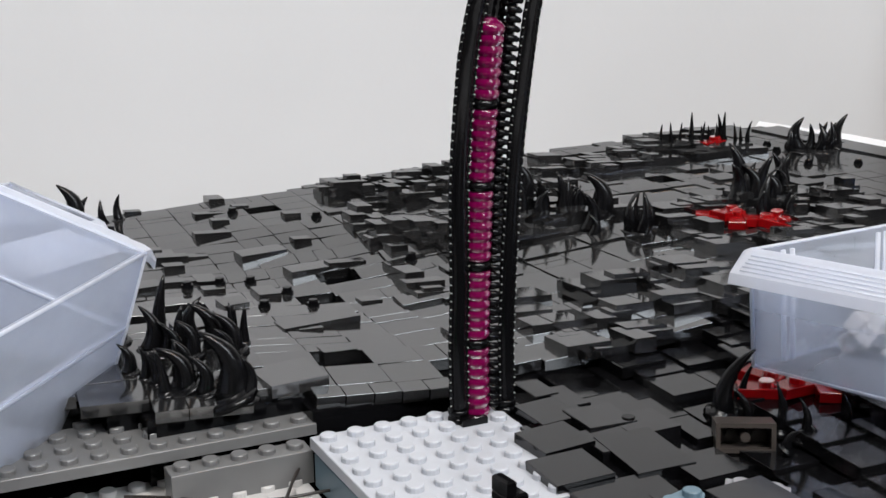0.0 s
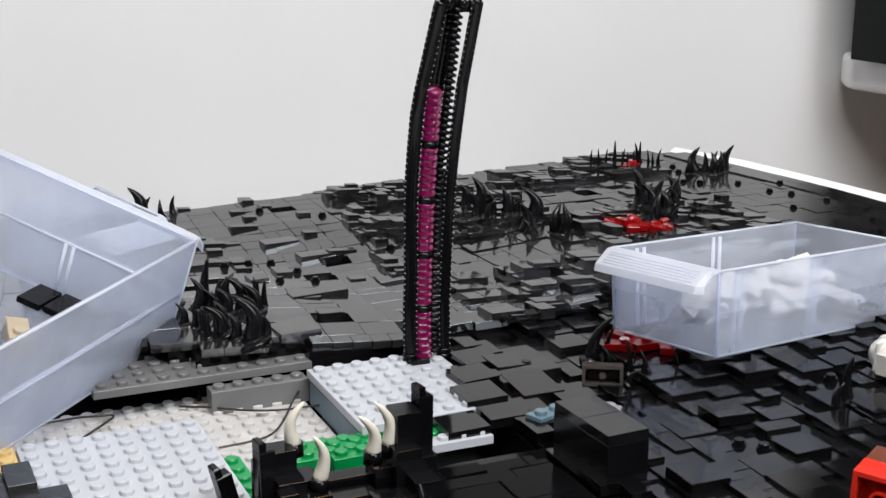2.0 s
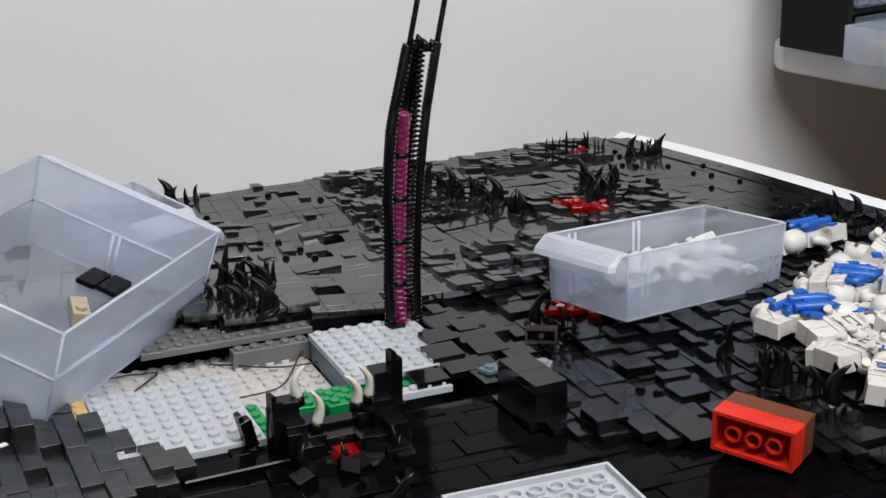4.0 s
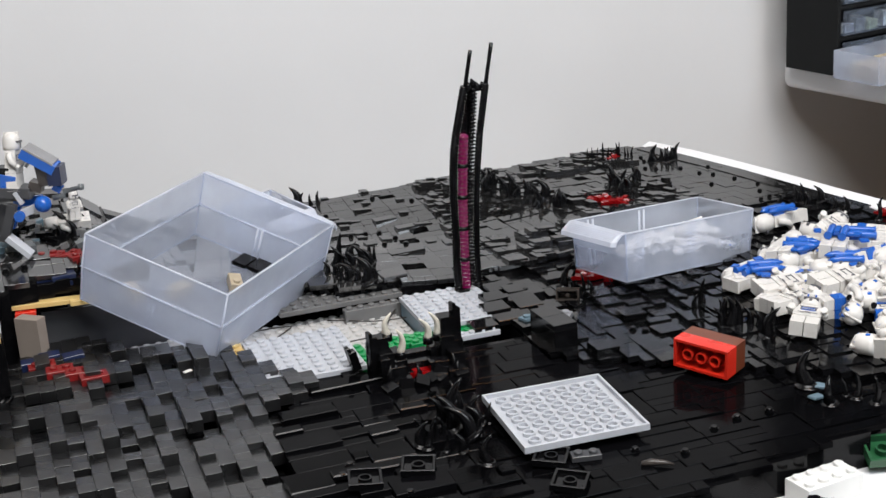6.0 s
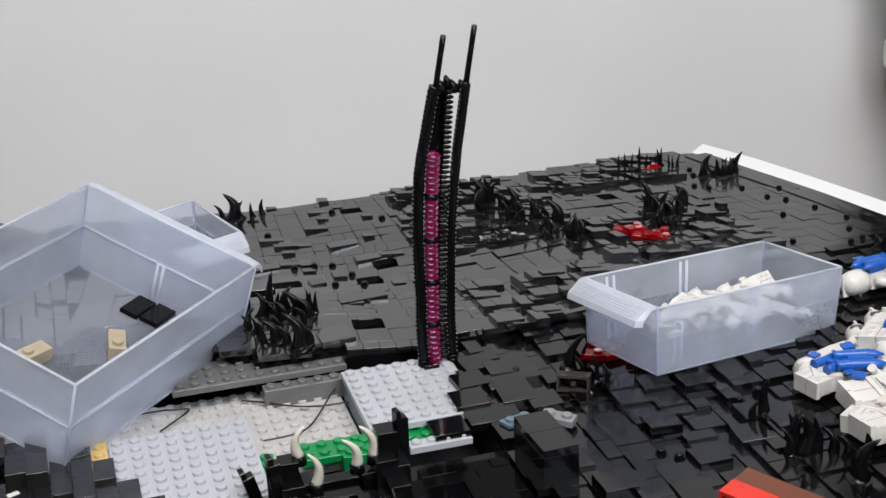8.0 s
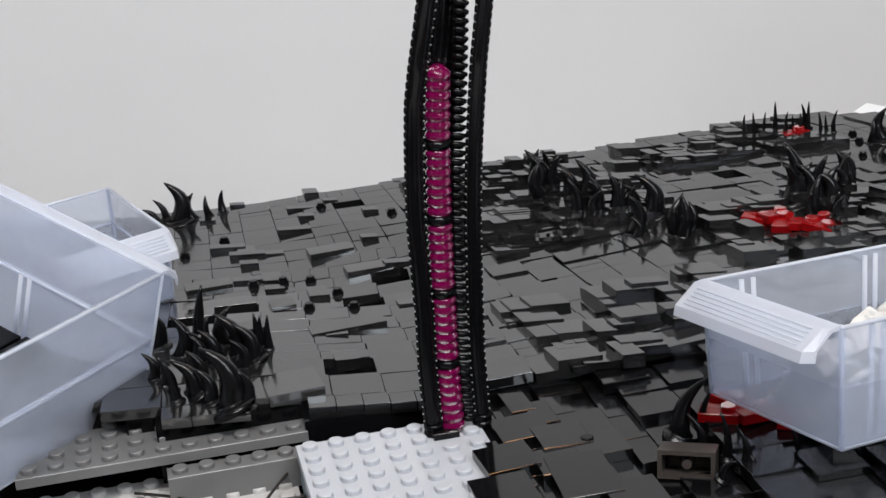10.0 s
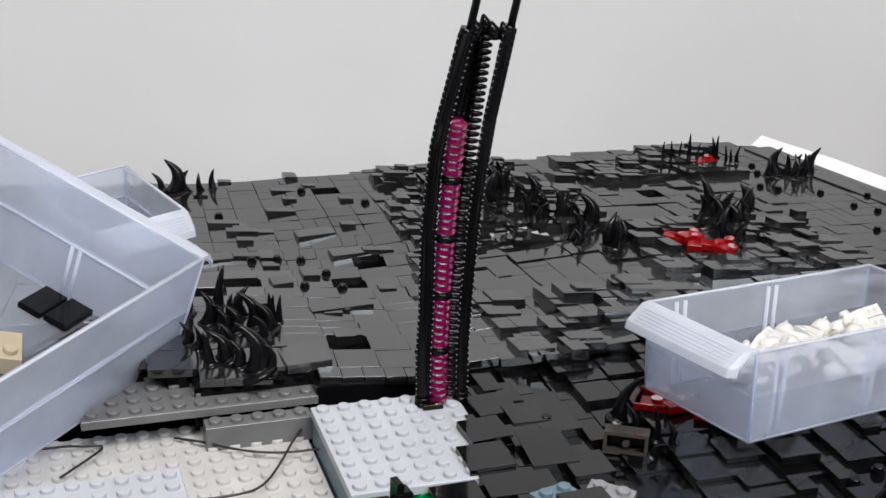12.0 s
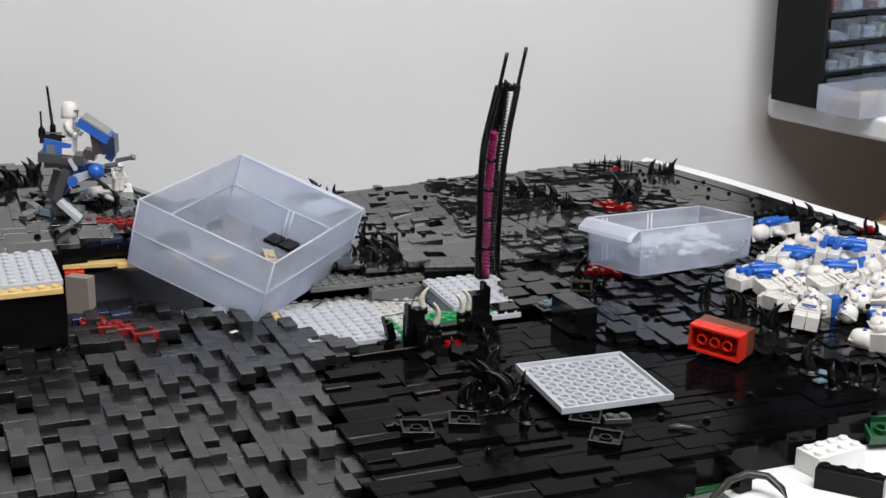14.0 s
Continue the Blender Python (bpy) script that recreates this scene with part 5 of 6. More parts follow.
def figure_mesh(style):
    """A plain jointed toy figure, feet at the origin, facing -y. Slots: white, black, blue, print."""
    bm = bmesh.new()
    for s in (-1, 1):
        x0, x1 = (0.25, 7.7) if s > 0 else (-7.7, -0.25)
        add_box(bm, x0, -4.6, 0, x1, 4, 2.6, None, 0.25)
        add_box(bm, x0, -3.6, 2.6, x1, 4, 12.4, None, 0.5)
        for z in (4.0, 9.0):
            add_tube(bm, [((x0 + x1) / 2, 3.9, z), ((x0 + x1) / 2, 4.25, z)], [2.6, 2.3], 12, None, True, 0, False)
            add_tube(bm, [((x0 + x1) / 2, 4.2, z), ((x0 + x1) / 2, 4.3, z)], [1.6, 1.6], 12, None, True, 4, False)
        pts = [(s * 6.6, 0, 26.2), (s * 8.4, -0.2, 24.4), (s * 9.3, -1.6, 20.6), (s * 9.0, -4.8, 17.6)]
        add_tube(bm, pts, [2.2, 2.5, 2.3, 2.0], 10)
        add_tube(bm, [(s * 9.0, -4.8, 17.6), (s * 8.9, -7.0, 16.2)], [1.7, 2.0], 10, None, True, 1 if style == 2 else 0)
    add_box(bm, -7.8, -3.8, 12.5, 7.8, 3.8, 15.4, None, 0.2, 1 if style == 2 else 0)
    lo = [(-7.8, -3.9), (7.8, -3.9), (7.8, 3.9), (-7.8, 3.9)]
    hi = [(-5.7, -3.6), (5.7, -3.6), (5.7, 3.6), (-5.7, 3.6)]
    a = [bm.verts.new(Vector((*p, 15.4)) * MM) for p in lo]
    b = [bm.verts.new(Vector((*p, 28.2)) * MM) for p in hi]
    bm.faces.new(b)
    for k in range(4):
        bm.faces.new((a[k], a[(k + 1) % 4], b[(k + 1) % 4], b[k]))
    revolve(bm, [(4.4, 28.0), (5.9, 28.6), (6.15, 31), (6.0, 34.5), (5.6, 37.2), (4.2, 39.4), (2.0, 40.4), (0.3, 40.6)], 16, Matrix.Identity(4), 0)
    add_box(bm, -0.6, -5.6, 37.0, 0.6, 5.2, 40.9, None, 0.3)
    add_box(bm, -4.2, -6.2, 33.2, 4.2, -4.4, 34.6, None, 0, 3)
    add_box(bm, -0.8, -6.5, 29.4, 0.8, -5.0, 33.2, None, 0, 3)
    for k, (x0, z0, x1, z1) in enumerate(((-5, 24.5, 5, 25.0), (-4.4, 21.6, -3.6, 24.6), (3.6, 21.6, 4.4, 24.6), (-4.6, 20.8, 4.6, 21.3), (-1.6, 17, 1.6, 17.5), (-5.5, 16.2, 5.5, 16.7))):
        add_box(bm, x0, -4.1, z0, x1, -3.55, z1, None, 0, 3)
    if style == 1:
        add_box(bm, -4.6, 3.7, 18, 4.6, 6.2, 27.5, None, 0.8, 2)
        add_box(bm, -1.6, 6.0, 15, 1.6, 8.6, 26, None, 0.6, 2)
        for s in (-1, 1):
            add_tube(bm, [(s * 4.2, 7.0, 9.5), (s * 4.2, 7.0, 11.5), (s * 4.0, 7.0, 13), (s * 4.0, 7.2, 24), (s * 4.0, 7, 28), (s * 3.6, 7, 31)], [2.6, 1.9, 2.2, 2.4, 1.8, 0.3], 9, None, True, 2)
            add_box(bm, s * 7.4 - 2.2, 6.2, 17, s * 7.4 + 2.2, 7.4, 22.5, T(0, 0, 0, 0, s * 14, 0), 0.4, 2)
    if style == 2:
        for s in (-1, 1):
            add_box(bm, 0.2 if s > 0 else -8.6, -4.4, 7.5, 8.6 if s > 0 else -0.2, 4.6, 15.6, None, 0.4, 2)
        add_box(bm, -8.0, -4.2, 25.5, 8.0, 4.2, 28.4, None, 0.9, 2)
    if style == 3:
        for x in (-2.2, 2.2):
            add_box(bm, x - 0.5, -6.0, 36, x + 0.5, 4.0, 38.9, None, 0.2, 2)
        add_box(bm, -6.3, -1, 31, 6.3, 1, 33.5, None, 0.3, 2)
        for z in (19.5, 22.6):
            add_box(bm, -4, -4.1, z, 4, -3.5, z + 0.7, T(0, 0, 0, 0, 0, 0), 0, 2)
    me = bpy.data.meshes.new("toy_figure")
    bm.to_mesh(me)
    bm.free()
    for mm_ in (WHITE, BLACK, BLUE, PRINT, PALEGREY):
        me.materials.append(mm_)
    return me


FIG = [figure_mesh(s) for s in range(4)]
FIG_LABELS = ["white toy figure with plain helmet lying in a heap", "white toy figure with blue backpack lying in a heap", "white toy figure with blue skirt and shoulders lying in a heap", "white toy figure with blue stripes lying in a heap"]


def figure(m, style, label="", group="white toy figures"):
    ob = new("toy_figure", FIG[style])
    ob.matrix_world = m
    return tagged(ob, label or FIG_LABELS[style], "toy figure", group)


def lying(feet, head, z, roll, style, dz=0.0, label="", raw=False, size=1.0):
    """A figure lying from feet to head (mm), rolled about its own length: 0 face up."""
    f, h = (Vector((*feet, z)), Vector((*head, z + dz))) if raw else (Vector(west(*feet, z)), Vector(west(*head, z + dz)))
    up = (h - f).normalized()
    back = Vector((0, 0, -1))
    xv = back.cross(up).normalized()
    yv = up.cross(xv)
    m = Matrix.Identity(4)
    for i, c in enumerate((xv, yv, up)):
        m.col[i][:3] = c
    m = m @ pose(0, 0, 0, 0, 0, roll) @ Matrix.Scale(size, 4)
    m.translation = f * MM
    return figure(m, style, label)


# the heap: where the head lies, the way to the feet, how high above the ground, roll, style
for hx, hy, fx, fy, up, roll, style in (
        (180, -93, 220, -84, 4, 175, 0), (210, -111, 182, -101, 5, 185, 1), (233, -38, 260, -31, 5, 190, 1), (249, -67, 264, -96, 7, 10, 0),
        (237, -106, 218, -87, 9, 180, 1), (224, -118, 256, -128, 8, 176, 1), (214, -124, 170, -123, 5, 8, 0), (207, -144, 162, -146, 5, -6, 0), (194, -157, 167, -190, 6, 5, 3),
        (207, -178, 226, -147, 6, 60, 3), (193, -208, 215, -232, 5, 80, 3), (232, -157, 264, -141, 7, 70, 3), (275, -110, 249, -119, 8, 160, 2),
        (230, -78, 252, -94, 8, 178, 0), (257, -91, 243, -106, 13, 182, 1), (297, -114, 275, -127, 8, 40, 0), (250, -176, 276, -169, 5, 100, 3),
        (233, -76, 218, -90, 9, 170, 0), (263, -80, 281, -100, 9, 170, 0), (272, -66, 255, -80, 9, 30, 1), (247, -97, 269, -110, 12, 175, 1), (232, -127, 250, -149, 8, 20, 0), (222, -166, 244, -178, 7, 60, 3),
        (261, -125, 285, -117, 9, 165, 2), (300, -99, 317, -122, 8, 200, 1), (246, -155, 262, -176, 9, 40, 3), (276, -149, 300, -155, 7, 15, 0), (215, -196, 237, -206, 5, 90, 3), (212, -101, 233, -97, 9, 180, 1),
        (295, -135, 262, -147, 6, -40, 0), (284, -161, 256, -173, 5, 20, 0), (319, -122, 299, -143, 5, 30, 3), (239, -200, 263, -196, 4, 100, 3), (240, -139, 216, -141, 9, 10, 0)):
    z = z_right(hx, hy) + up + 1
    d_ = Vector((fx - hx, fy - hy)).normalized() * 34
    lying((hx + d_.x, hy + d_.y), (hx, hy), z - 1, roll, style, 0.8, raw=True, size=0.97)

# more of them underneath and between
rh = random.Random(41)
laid = 0
for attempt in range(400):
    hx, hy = rh.uniform(190, 322), rh.uniform(-205, -45)
    if laid >= 26 or not in_right(hx, hy) or hy > lerp_table(hx, [(190, -92), (235, -58), (270, -80), (300, -105), (330, -125)]) or hy < -120 - 0.7 * (330 - hx) or hx + 0.55 * hy < 118:
        continue
    an = rh.uniform(0, 6.28)
    if hx + 30 * math.cos(an) < 228 and hy + 30 * math.sin(an) > -96 + 0.27 * (hx + 30 * math.cos(an) - 117):
        continue
    lying((hx + 30 * math.cos(an), hy + 30 * math.sin(an)), (hx, hy), z_right(hx, hy) + 3.6, rh.choice([0, 180, 175, 20, 90]), rh.choice([0, 0, 1, 2, 3]), 0.6, raw=True, size=0.84)
    laid += 1

rf = random.Random(77)
for k in range(22):
    x = 32 + k * 2.9 + rf.uniform(-2, 2)
    y = rf.uniform(lerp_table(x, [(60, 31), (74, 20), (92, 15)]), 40)
    m = LONG @ T(x, y, -23.5 + rf.uniform(0, lerp_table(x, [(30, 4), (60, 6), (85, 9)])), 90 + rf.uniform(-22, 22), rf.uniform(-40, 40), rf.uniform(60, 120) * rf.choice([1, -1])) @ Matrix.Scale(0.56, 4) @ pose(0, 0, -0.016)
    figure(m, rf.choice([0, 0, 0, 3, 3]), "white toy figure packed in the long drawer", "figures in the drawer")

# ---- the walker with its rider, on the raised ground


def build_walker():
    base = pose(-0.2145, 0.0657, 0.0513, 0, 0, -20.6)
    t = thing("walker", base, "blue and grey two-legged toy walker with antennas", "walker")
    K = 0.37

    def q(x, y, d=0.0):
        return ((x - 124) * K, d, (371 - y) * K)

    def slab(name, a, b, thick, width, material, d=0.0, label="", bev=0.3):
        """A bar from a to b in the side view, with a thickness and a width in depth."""
        A, B = Vector(q(*a, d)), Vector(q(*b, d))
        L = (B - A).length
        ang = math.degrees(math.atan2(B.z - A.z, B.x - A.x))
        bm = bmesh.new()
        add_box(bm, 0, -width / 2, -thick / 2, L, width / 2, thick / 2, Matrix.Translation(A * MM) @ pose(0, 0, 0, 0, -ang, 0), bev)
        return part(name, bm, material, t, label)

    def rod(name, pts, rad, material, d=0.0, label="", seg=10):
        bm = bmesh.new()
        add_tube(bm, [q(x, y, d) for x, y in pts], rad, seg)
        return part(name, bm, material, t, label)

    rod("antenna", [(98, 236), (98, 225), (97.5, 222), (93, 160), (92, 157)], [2.0, 1.9, 1.0, 0.8, 0.5], BLACK, 1, "tall black antenna")
    rod("antenna", [(81, 243), (81, 230), (81, 224), (81, 203), (81, 199)], [2.4, 2.2, 0.6, 0.6, 0.9], BLACK, -2, "short black antenna")
    slab("rear_block", (78, 245), (122, 247), 6, 9, BLACK, 0)
    slab("rear_cover", (84, 256), (130, 266), 9.5, 11, BLUE, 0, "blue rear cover")
    slab("vent", (90, 262), (104, 263), 6, 2, GREYLINK, -5.6, "grey grille")
    slab("hull", (74, 276), (152, 282), 6.2, 13, DEEPGREY, 0, "dark grey hull")
    slab("hull_keel", (82, 291), (150, 287), 4.2, 8, DEEPGREY, 0)
    slab("seat_front", (150, 270), (170, 276), 6, 8, TARNISH, 0)
    slab("console", (172, 236), (176, 272), 6.5, 8, TARNISH, 0, "brown-grey console")
    slab("windshield", (146, 214), (196, 246), 6.0, 13, BLUE, 0, "slanted blue windshield")
    slab("windshield_edge", (152, 206), (196, 236), 1.4, 13.4, MIDGREY, 0)
    slab("nose", (184, 256), (206, 256), 11.5, 12, DARKBLUE, 0, "dark blue nose block")
    slab("nose_strut", (188, 274), (200, 282), 4, 6, BLUE, 0)
    rod("gun", [(186, 293), (205, 290), (206, 283), (230, 278), (231, 277), (238, 277)], [1.6, 1.8, 1.6, 1.3, 2.0, 1.9], GREYLINK, -3, "grey gun barrel")
    bm = bmesh.new()
    c = Vector(q(173, 298, -8.5))
    revolve(bm, [(0.3, -5.2), (2.4, -4.7), (4.2, -3.1), (5.2, 0), (4.2, 3.1), (2.4, 4.7), (0.3, 5.2)], 18, Matrix.Translation(c * MM) @ pose(0, 0, 0, 90, 0, 0), 0)
    part("hip_ball", bm, BLUE, t, "round blue hip ball")
    bm = bmesh.new()
    c = Vector(q(133, 316, -9.5))
    add_tube(bm, [c + Vector((0, -1.6, 0)), c + Vector((0, 1.6, 0))], [3.2, 3.2], 16)
    part("knee_disc", bm, BLUE, t, "round blue knee disc")
    slab("thigh", (122, 318), (166, 303), 4.6, 3.4, LIGHTGREY, -6.5)
    slab("thigh", (112, 306), (160, 300), 5.0, 3.4, BLUE, 6.5)
    slab("shin", (122, 298), (101, 352), 5.6, 3.6, DEEPGREY, -6.5, "dark grey lower leg")
    slab("shin", (100, 305), (82, 356), 5.6, 3.6, DEEPGREY, 5, "dark grey lower leg")
    slab("shin_cover", (124, 304), (108, 340), 5.0, 5, BLUE, 0)
    slab("strut", (128, 278), (138, 298), 2.4, 3, LIGHTGREY, -6)
    slab("foot", (106, 352), (140, 385), 3.4, 8, LIGHTGREY, -6.5, "light grey flat foot")
    slab("foot", (84, 358), (112, 374), 3.4, 8, DEEPGREY, 5)
    # the rider sits in the saddle
    ob = new("toy_figure", FIG[0])
    ob.matrix_world = base @ Matrix.Translation(Vector(q(125, 279, 0)) * MM) @ pose(0, 0, 0, 0, 10, 90) @ Matrix.Scale(0.86, 4)
    tagged(ob, "white toy figure riding the blue walker", "toy figure", "white toy figures")
    return t


build_walker()
tagged(figure(T(-182, 90, 55, 0, 6, 25) @ Matrix.Scale(0.47, 4), 0, "white toy figure standing behind black horns"), "white toy figure standing behind black horns", "toy figure", "white toy figures")
lying((-172, 90), (-202, 88), 54, 160, 0, 2, "white toy figure lying behind black horns", size=0.7)
# rubble of grey parts round the walker's feet
rr = random.Random(9)
for k in range(54):
    x, y = rr.uniform(-244, -168), rr.uniform(66, 112)
    bm = bmesh.new()
    w, d, h = rr.uniform(4, 11), rr.uniform(3, 7), rr.uniform(2, 5)
    add_box(bm, -w / 2, -d / 2, 0, w / 2, d / 2, h, None, 0.3)
    ob = part("rubble_piece", bm, rr.choice([DARKGREY, GREYLINK, SLATE_P, DARKGREY, SAND, BLACK]))
    ob.matrix_world = T(x, y, z_left(x, y) + 0.3, rr.uniform(-18, 18), rr.uniform(-18, 18), rr.uniform(0, 180))
    tagged(ob, "small loose grey brick part lying as rubble", "brick part", "grey rubble")
for k in range(5):
    bm = bmesh.new()
    add_box(bm, -7, -5, 0, 7, 5, 3, None, 0.3)
    ob = part("blue_plate", bm, DARKBLUE)
    ob.matrix_world = T(-214 + k * 9, 38 + 2 * (k % 2), 31 + (k % 3) * 2.0, 0, 0, -10 + 8 * k)
    tagged(ob, "dark blue plate set in the edge of the ground", "plate", "dark blue plates")
for k in range(9):
    bm = bmesh.new()
    add_box(bm, -5, -4, 0, 5, 4, 9, None, 0.3)
    add_tube(bm, [(0, -4.0, 4.5), (0, -4.5, 4.5)], [2.2, 2.2], 10)
    ob = part("edge_brick", bm, BLACK)
    ob.matrix_world = T(-226 + k * 9.5, 32 + 1.4 * k, 26 + (k % 2), 0, 0, -4)
    tagged(ob, "black brick with side stud in the ground's edge", "brick", "black edge bricks")

# ---- bricks and a cable on the table in the foreground
plate_thing("studded_brick", 4, 2, 11, frame_of((100.5, -303.6, -23.6), (133.5, -298.4, -23.6), (97.5, -284, -23.6)), PALEWHITE, "white studded brick standing on the white table", "brick", p=8.2)
plate_thing("studded_brick", 4, 1, 11, frame_of((93, -311, -23.8), (116, -337, -23.8), (99, -305, -23.8)), BLACK, "black studded brick standing on the white table", "brick", p=8.4)
inverted_plate(frame_of((146, -284, -20), (164, -289, -20), (148.5, -267, -14)), 2, 8.6, 5, DARKGREEN, "dark green brick lying upside down on the table", "inverted_brick")
bm = bmesh.new()
add_tube(bm, [(20, -330, -21), (32, -316, -17), (46, -307, -14), (58, -304.5, -13), (67, -309, -14), (69.5, -318, -17), (67, -332, -22), (60, -350, -23)], [1.9] * 8, 12)
tagged(part("cable", bm, WIRE), "thick black cable looping on the white table", "cable")
bm = bmesh.new()
add_box(bm, -17, -2, 0, 17, 2, 2.4, None, 0.3)
ob = part("green_strip", bm, DARKGREEN)
ob.matrix_world = T(44, -297, -23.6, 0, 0, 4)
tagged(ob, "narrow dark green plate at the landscape's edge", "plate")
bm = bmesh.new()
add_box(bm, -4, -8, 0, 4, 8, 9, None, 0.3)
ob = part("edge_brick", bm, BLACK)
ob.matrix_world = T(57, -296, -23.6, 0, 0, 10)
tagged(ob, "black brick at the landscape's edge", "brick")

# ---- wires in the pit


def wire(pts, material, label, r=0.42):
    c = bpy.data.curves.new("wire", "CURVE")
    c.dimensions, c.bevel_depth, c.bevel_resolution = "3D", r * MM, 2
    s = c.splines.new("NURBS")
    s.points.add(len(pts) - 1)
    for p, v in zip(s.points, pts):
        p.co = (*(Vector(v) * MM), 1)
    s.use_endpoint_u, s.order_u = True, 3
    c.materials.append(material)
    tagged(new("wire", c), label, "wire")


wire([(-104, 14, -12), (-80.5, 12.4, -10.2), (-74, 9, -9.6), (-66, 8.5, -9.8), (-72, 1, -9.6), (-82, -8, -10.2)], WIRE, "thin black wire over the dusty plate")
wire([(-44, 10, -11), (-35.7, 4, -10.2), (-28.9, -2.6, -9.8), (-20, -8.5, -9.6), (-9.8, -11.8, -9.4), (0, -12, -9.2), (3, -12, -9.8)], WIRE, "thin black wire sagging along the brick beam")
wire([(-41, -32, -10.4), (-30, -33, -9.8), (-22, -31, -9.4), (-15, -20.9, -9.2), (-6, -4, -8.4), (-3, 0, -8.0)], WIRE, "thin black wire crossing the dusty plate")
wire([(-180, 4, -12), (-172.9, 12.7, -11), (-166, 23.9, -11), (-156, 28, -12)], WIRE, "thin black wire under the tilted drawer")
wire([(-156, -6, -11), (-151.6, 4.2, -10), (-147, 10, -11)], WIRERED, "thin red wire under the tilted drawer", 0.7)
wire([(-165, 24, -11), (-164, 10, -11), (-163, -4, -11)], WIRE, "thin dark wire under the tilted drawer")
plate_thing("studded_plate", 7, 8, 2.9, T(-172, -30, -15.5), PALEGREY, "dusty pale grey studded plate under the tilted drawer")

# ---- desk, drawer cabinet and what stands there


def build_desk():
    t = thing("desk", T(19, 31, -7), "white desk with thick rounded top beside the wall", "desk")
    bm = bmesh.new()
    pts = [(604, -600), (1300, -600), (1300, wall_y(1319) - 33), (402, wall_y(421) - 33), (396, 200.5), (393, 192), (424, 81)]
    poly_slab(bm, pts, 46, 66)
    ob = part("desktop", finish(bm), TABLE, t)
    bv = ob.modifiers.new("soft_edges", "BEVEL")
    bv.width, bv.segments, bv.limit_method = 0.004, 3, "ANGLE"
    for x, y in ((520, 120), (640, -560), (1250, 60), (1250, -560)):
        bm = bmesh.new()
        add_box(bm, x - 12, y - 12, -750, x + 12, y + 12, 46)
        part("leg", bm, GREYLINK, t, "grey metal desk leg")


build_desk()


def build_cabinet():
    t = thing("drawer_cabinet", T(416.5, 156.4, 59.2, 0, 0, 12.8) @ Matrix.Scale(0.92, 4), "black parts cabinet with rows of small clear drawers", "cabinet")
    W_, D_, H_ = 300, 62, 420
    for name, a in (("side_panel", (0, 2, 0, 4, D_, H_)), ("side_panel", (W_ - 4, 2, 0, W_, D_, H_)), ("base_panel", (4, 2, 0, W_ - 4, D_, 2)), ("top_panel", (4, 2, H_ - 4, W_ - 4, D_, H_)), ("back_panel", (4, D_ - 3, 2, W_ - 4, D_, H_ - 4))):
        bm = bmesh.new()
        add_box(bm, *a)
        part(name, finish(bm), CABINET, t)
    rows = 15
    for k in range(rows + 1):
        bm = bmesh.new()
        add_box(bm, 4, 3, 4 + k * 27 - 1.6, W_ - 4, D_ - 3, 4 + k * 27 + 1.6)
        part("shelf", bm, CABINET, t)
    rc = random.Random(3)
    cols = [(0.22, 0.06, 0.05), (0.33, 0.38, 0.27), (0.42, 0.45, 0.45), (0.3, 0.33, 0.36), (0.2, 0.22, 0.22)]
    fills = [mat("drawer_fill", c, 0.5, var=0.5, scale=150) for c in cols]
    for k in range(rows):
        for i in range(6):
            x = 6 + i * 48.2
            z = 7 + k * 27
            bm = bmesh.new()
            add_box(bm, x, 0, z, x + 46, 1.4, z + 21, None, 0.3)
            add_box(bm, x, 1.4, z, x + 46, 44, z + 1)
            d = part("drawer", bm, CLEARBOX, t, "small clear drawer")
            bm = bmesh.new()
            add_box(bm, x + 14, -3.5, z + 17, x + 32, 0, z + 20, None, 0.4)
            part("drawer_pull", bm, CLEARBOX, d)
            if k < 8:
                for q_ in range(3):
                    bm = bmesh.new()
                    w = rc.uniform(8, 14)
                    add_box(bm, -w / 2, -6, 0, w / 2, 6, rc.uniform(5, 13), T(x + 9 + q_ * 14, 9, z + 1.2, rc.uniform(-8, 8), 0, rc.uniform(-30, 30)), 0.6)
                    part("contents", bm, fills[rc.choice([0, 1, 1, 2, 2, 3, 3, 4])], d)


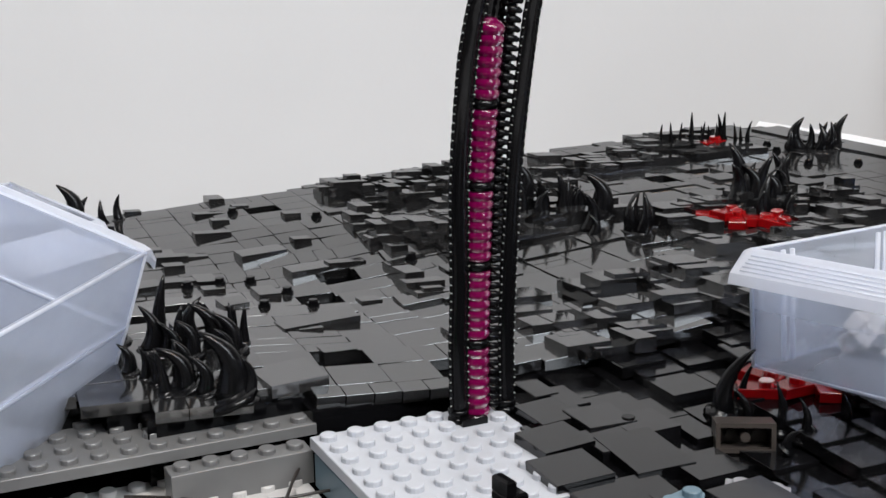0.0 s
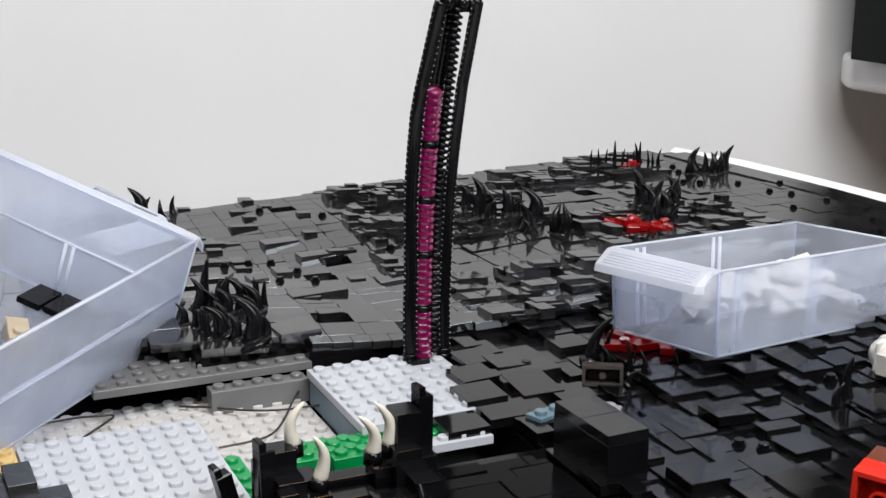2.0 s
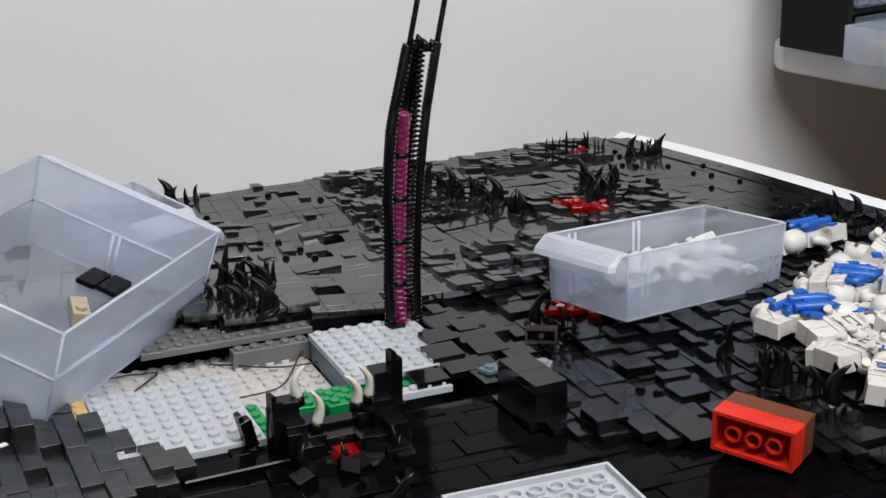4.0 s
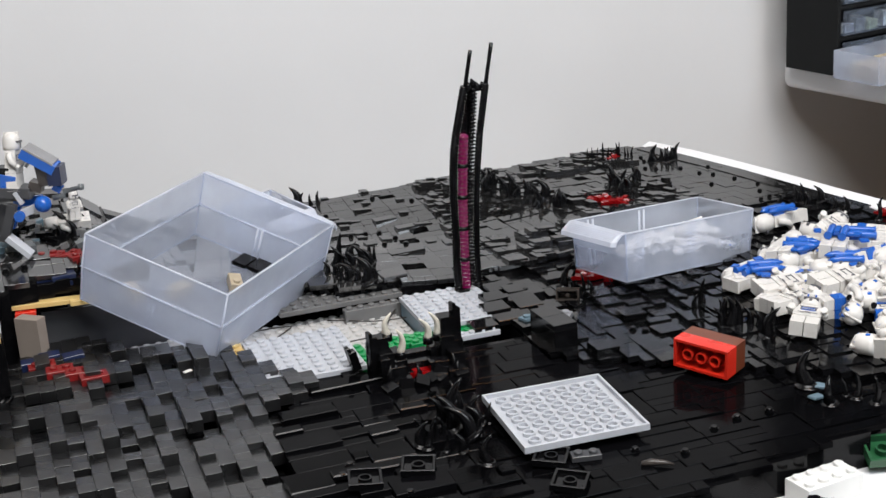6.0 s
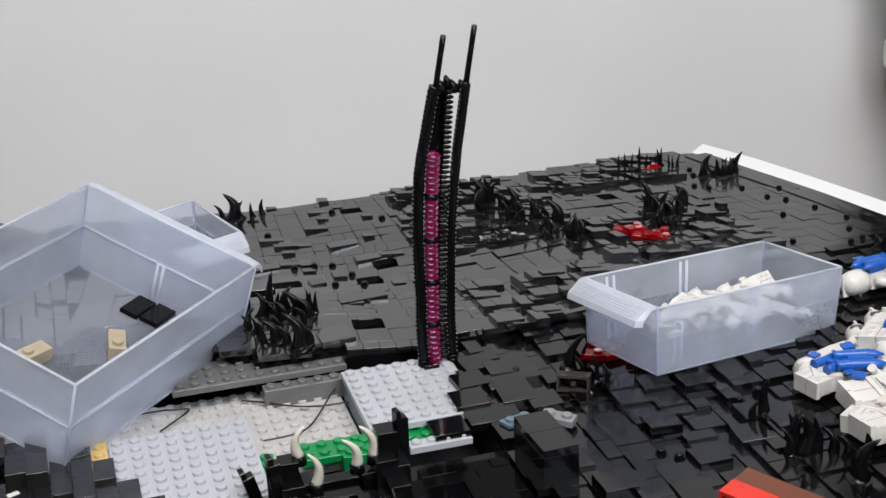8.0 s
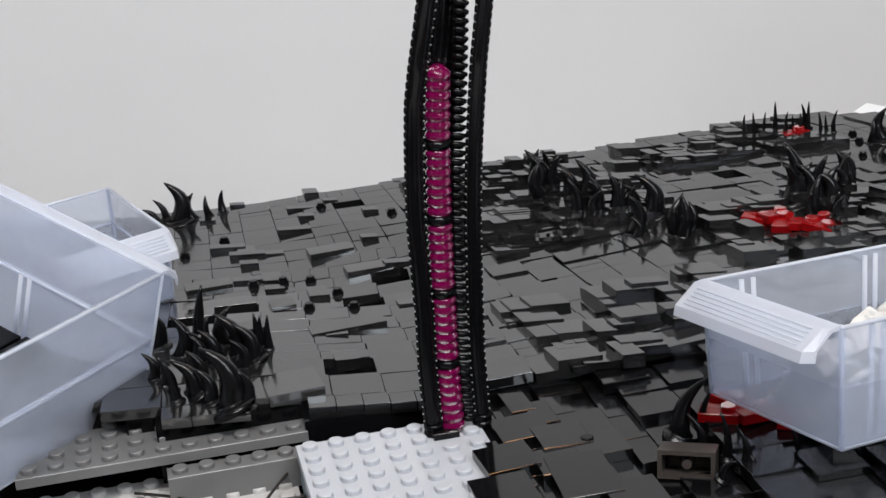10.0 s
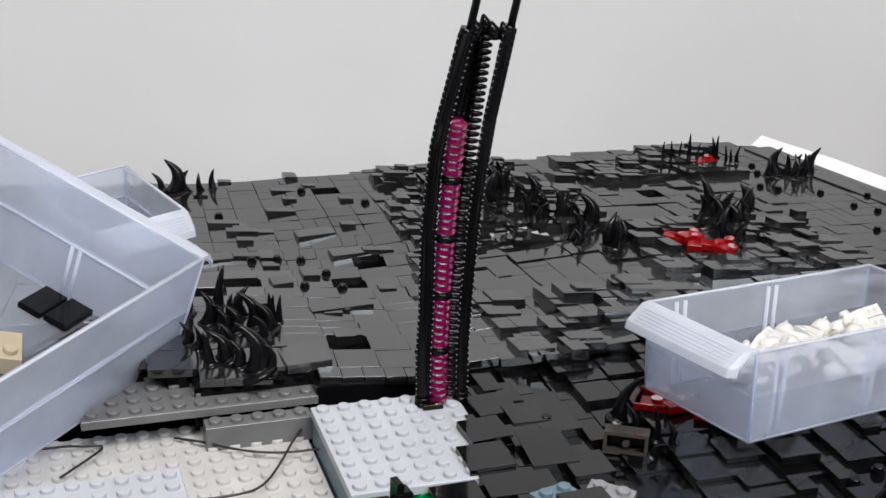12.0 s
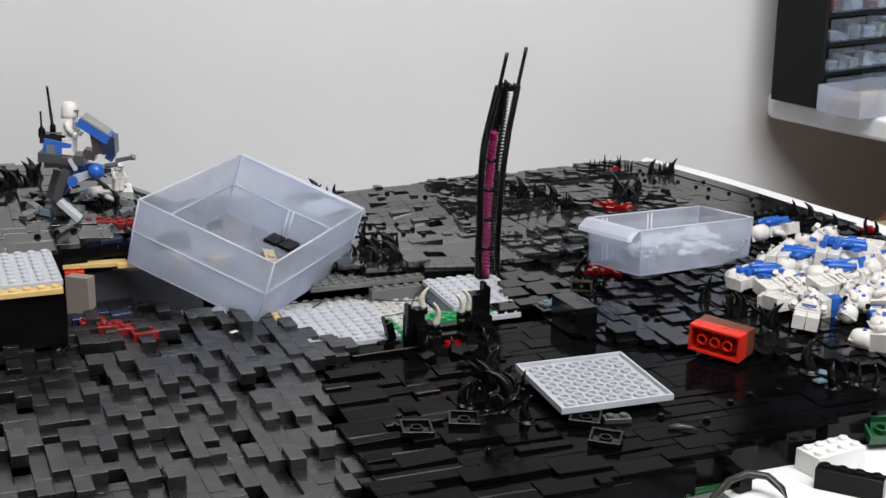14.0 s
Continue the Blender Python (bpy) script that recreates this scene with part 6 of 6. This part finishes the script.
build_cabinet()
t = thing("parts_bin", T(421, 109, 59.2, 0, 0, 12.8) @ Matrix.Scale(0.93, 4), "open cloudy bin with cream pieces on the desk", "bin")
for name, a in (("bottom", (0, 0, 0, 150, 50, 1.2)), ("side_wall", (0, 0, 1.2, 150, 1.2, 24)), ("side_wall", (0, 48.8, 1.2, 150, 50, 24)), ("side_wall", (0, 1.2, 1.2, 1.2, 48.8, 24)), ("side_wall", (148.8, 1.2, 1.2, 150, 48.8, 24))):
    bm = bmesh.new()
    add_box(bm, *a)
    part(name, bm, CLOUDY, t)
for x, w, h in ((6, 22, 13), (32, 30, 15), (66, 26, 12), (98, 40, 14)):
    ob = thing("cream_block", T(421, 109, 60.4, 0, 0, 12.8) @ Matrix.Scale(0.93, 4) @ T(x, 6, 0), "cream plastic block lying in the bin", "block", "cream blocks")
    bm = bmesh.new()
    add_box(bm, 0, 0, 0, w, 30, h, None, 0.8)
    part("body", bm, CREAM, ob)
# chair behind the desk's end
t = thing("chair", T(489, 121, -747), "brown wooden chair with cream seat pushed under the desk", "chair")
bm = bmesh.new()
n = 20
pts = [(60 + 95 * math.cos(math.pi * k / n), 0, 690 + 38 * math.sin(math.pi * k / n)) for k in range(n + 1)]
add_tube(bm, pts, [9] * (n + 1), 10)
part("backrest", bm, BACKWOOD, t, "curved dark brown wooden backrest")
bm = bmesh.new()
add_box(bm, -35, -12, 640, 155, -4, 700, None, 2)
part("back_panel", bm, BACKWOOD, t)
bm = bmesh.new()
add_box(bm, -52, -26, 676, -12, -4, 716, None, 3)
part("cushion", bm, CREAM, t, "cream cushion edge")
bm = bmesh.new()
add_box(bm, -40, -40, 430, 160, 80, 455, None, 4)
part("seat", bm, WOOD, t)
for x in (-30, 150):
    for y in (-30, 70):
        bm = bmesh.new()
        add_box(bm, x - 9, y - 9, 0, x + 9, y + 9, 640 if y < 0 else 430)
        part("leg", bm, BACKWOOD, t)

# ---- the single tiles of the near grounds, last


def lay_late_tiles():
    for name, w, d, h, material, m, parent, bevel in late_tiles:
        o = new(name, tile_mesh(w, d, h, material, bevel))
        o.matrix_basis = m
        o.parent = parent


lay_late_tiles()
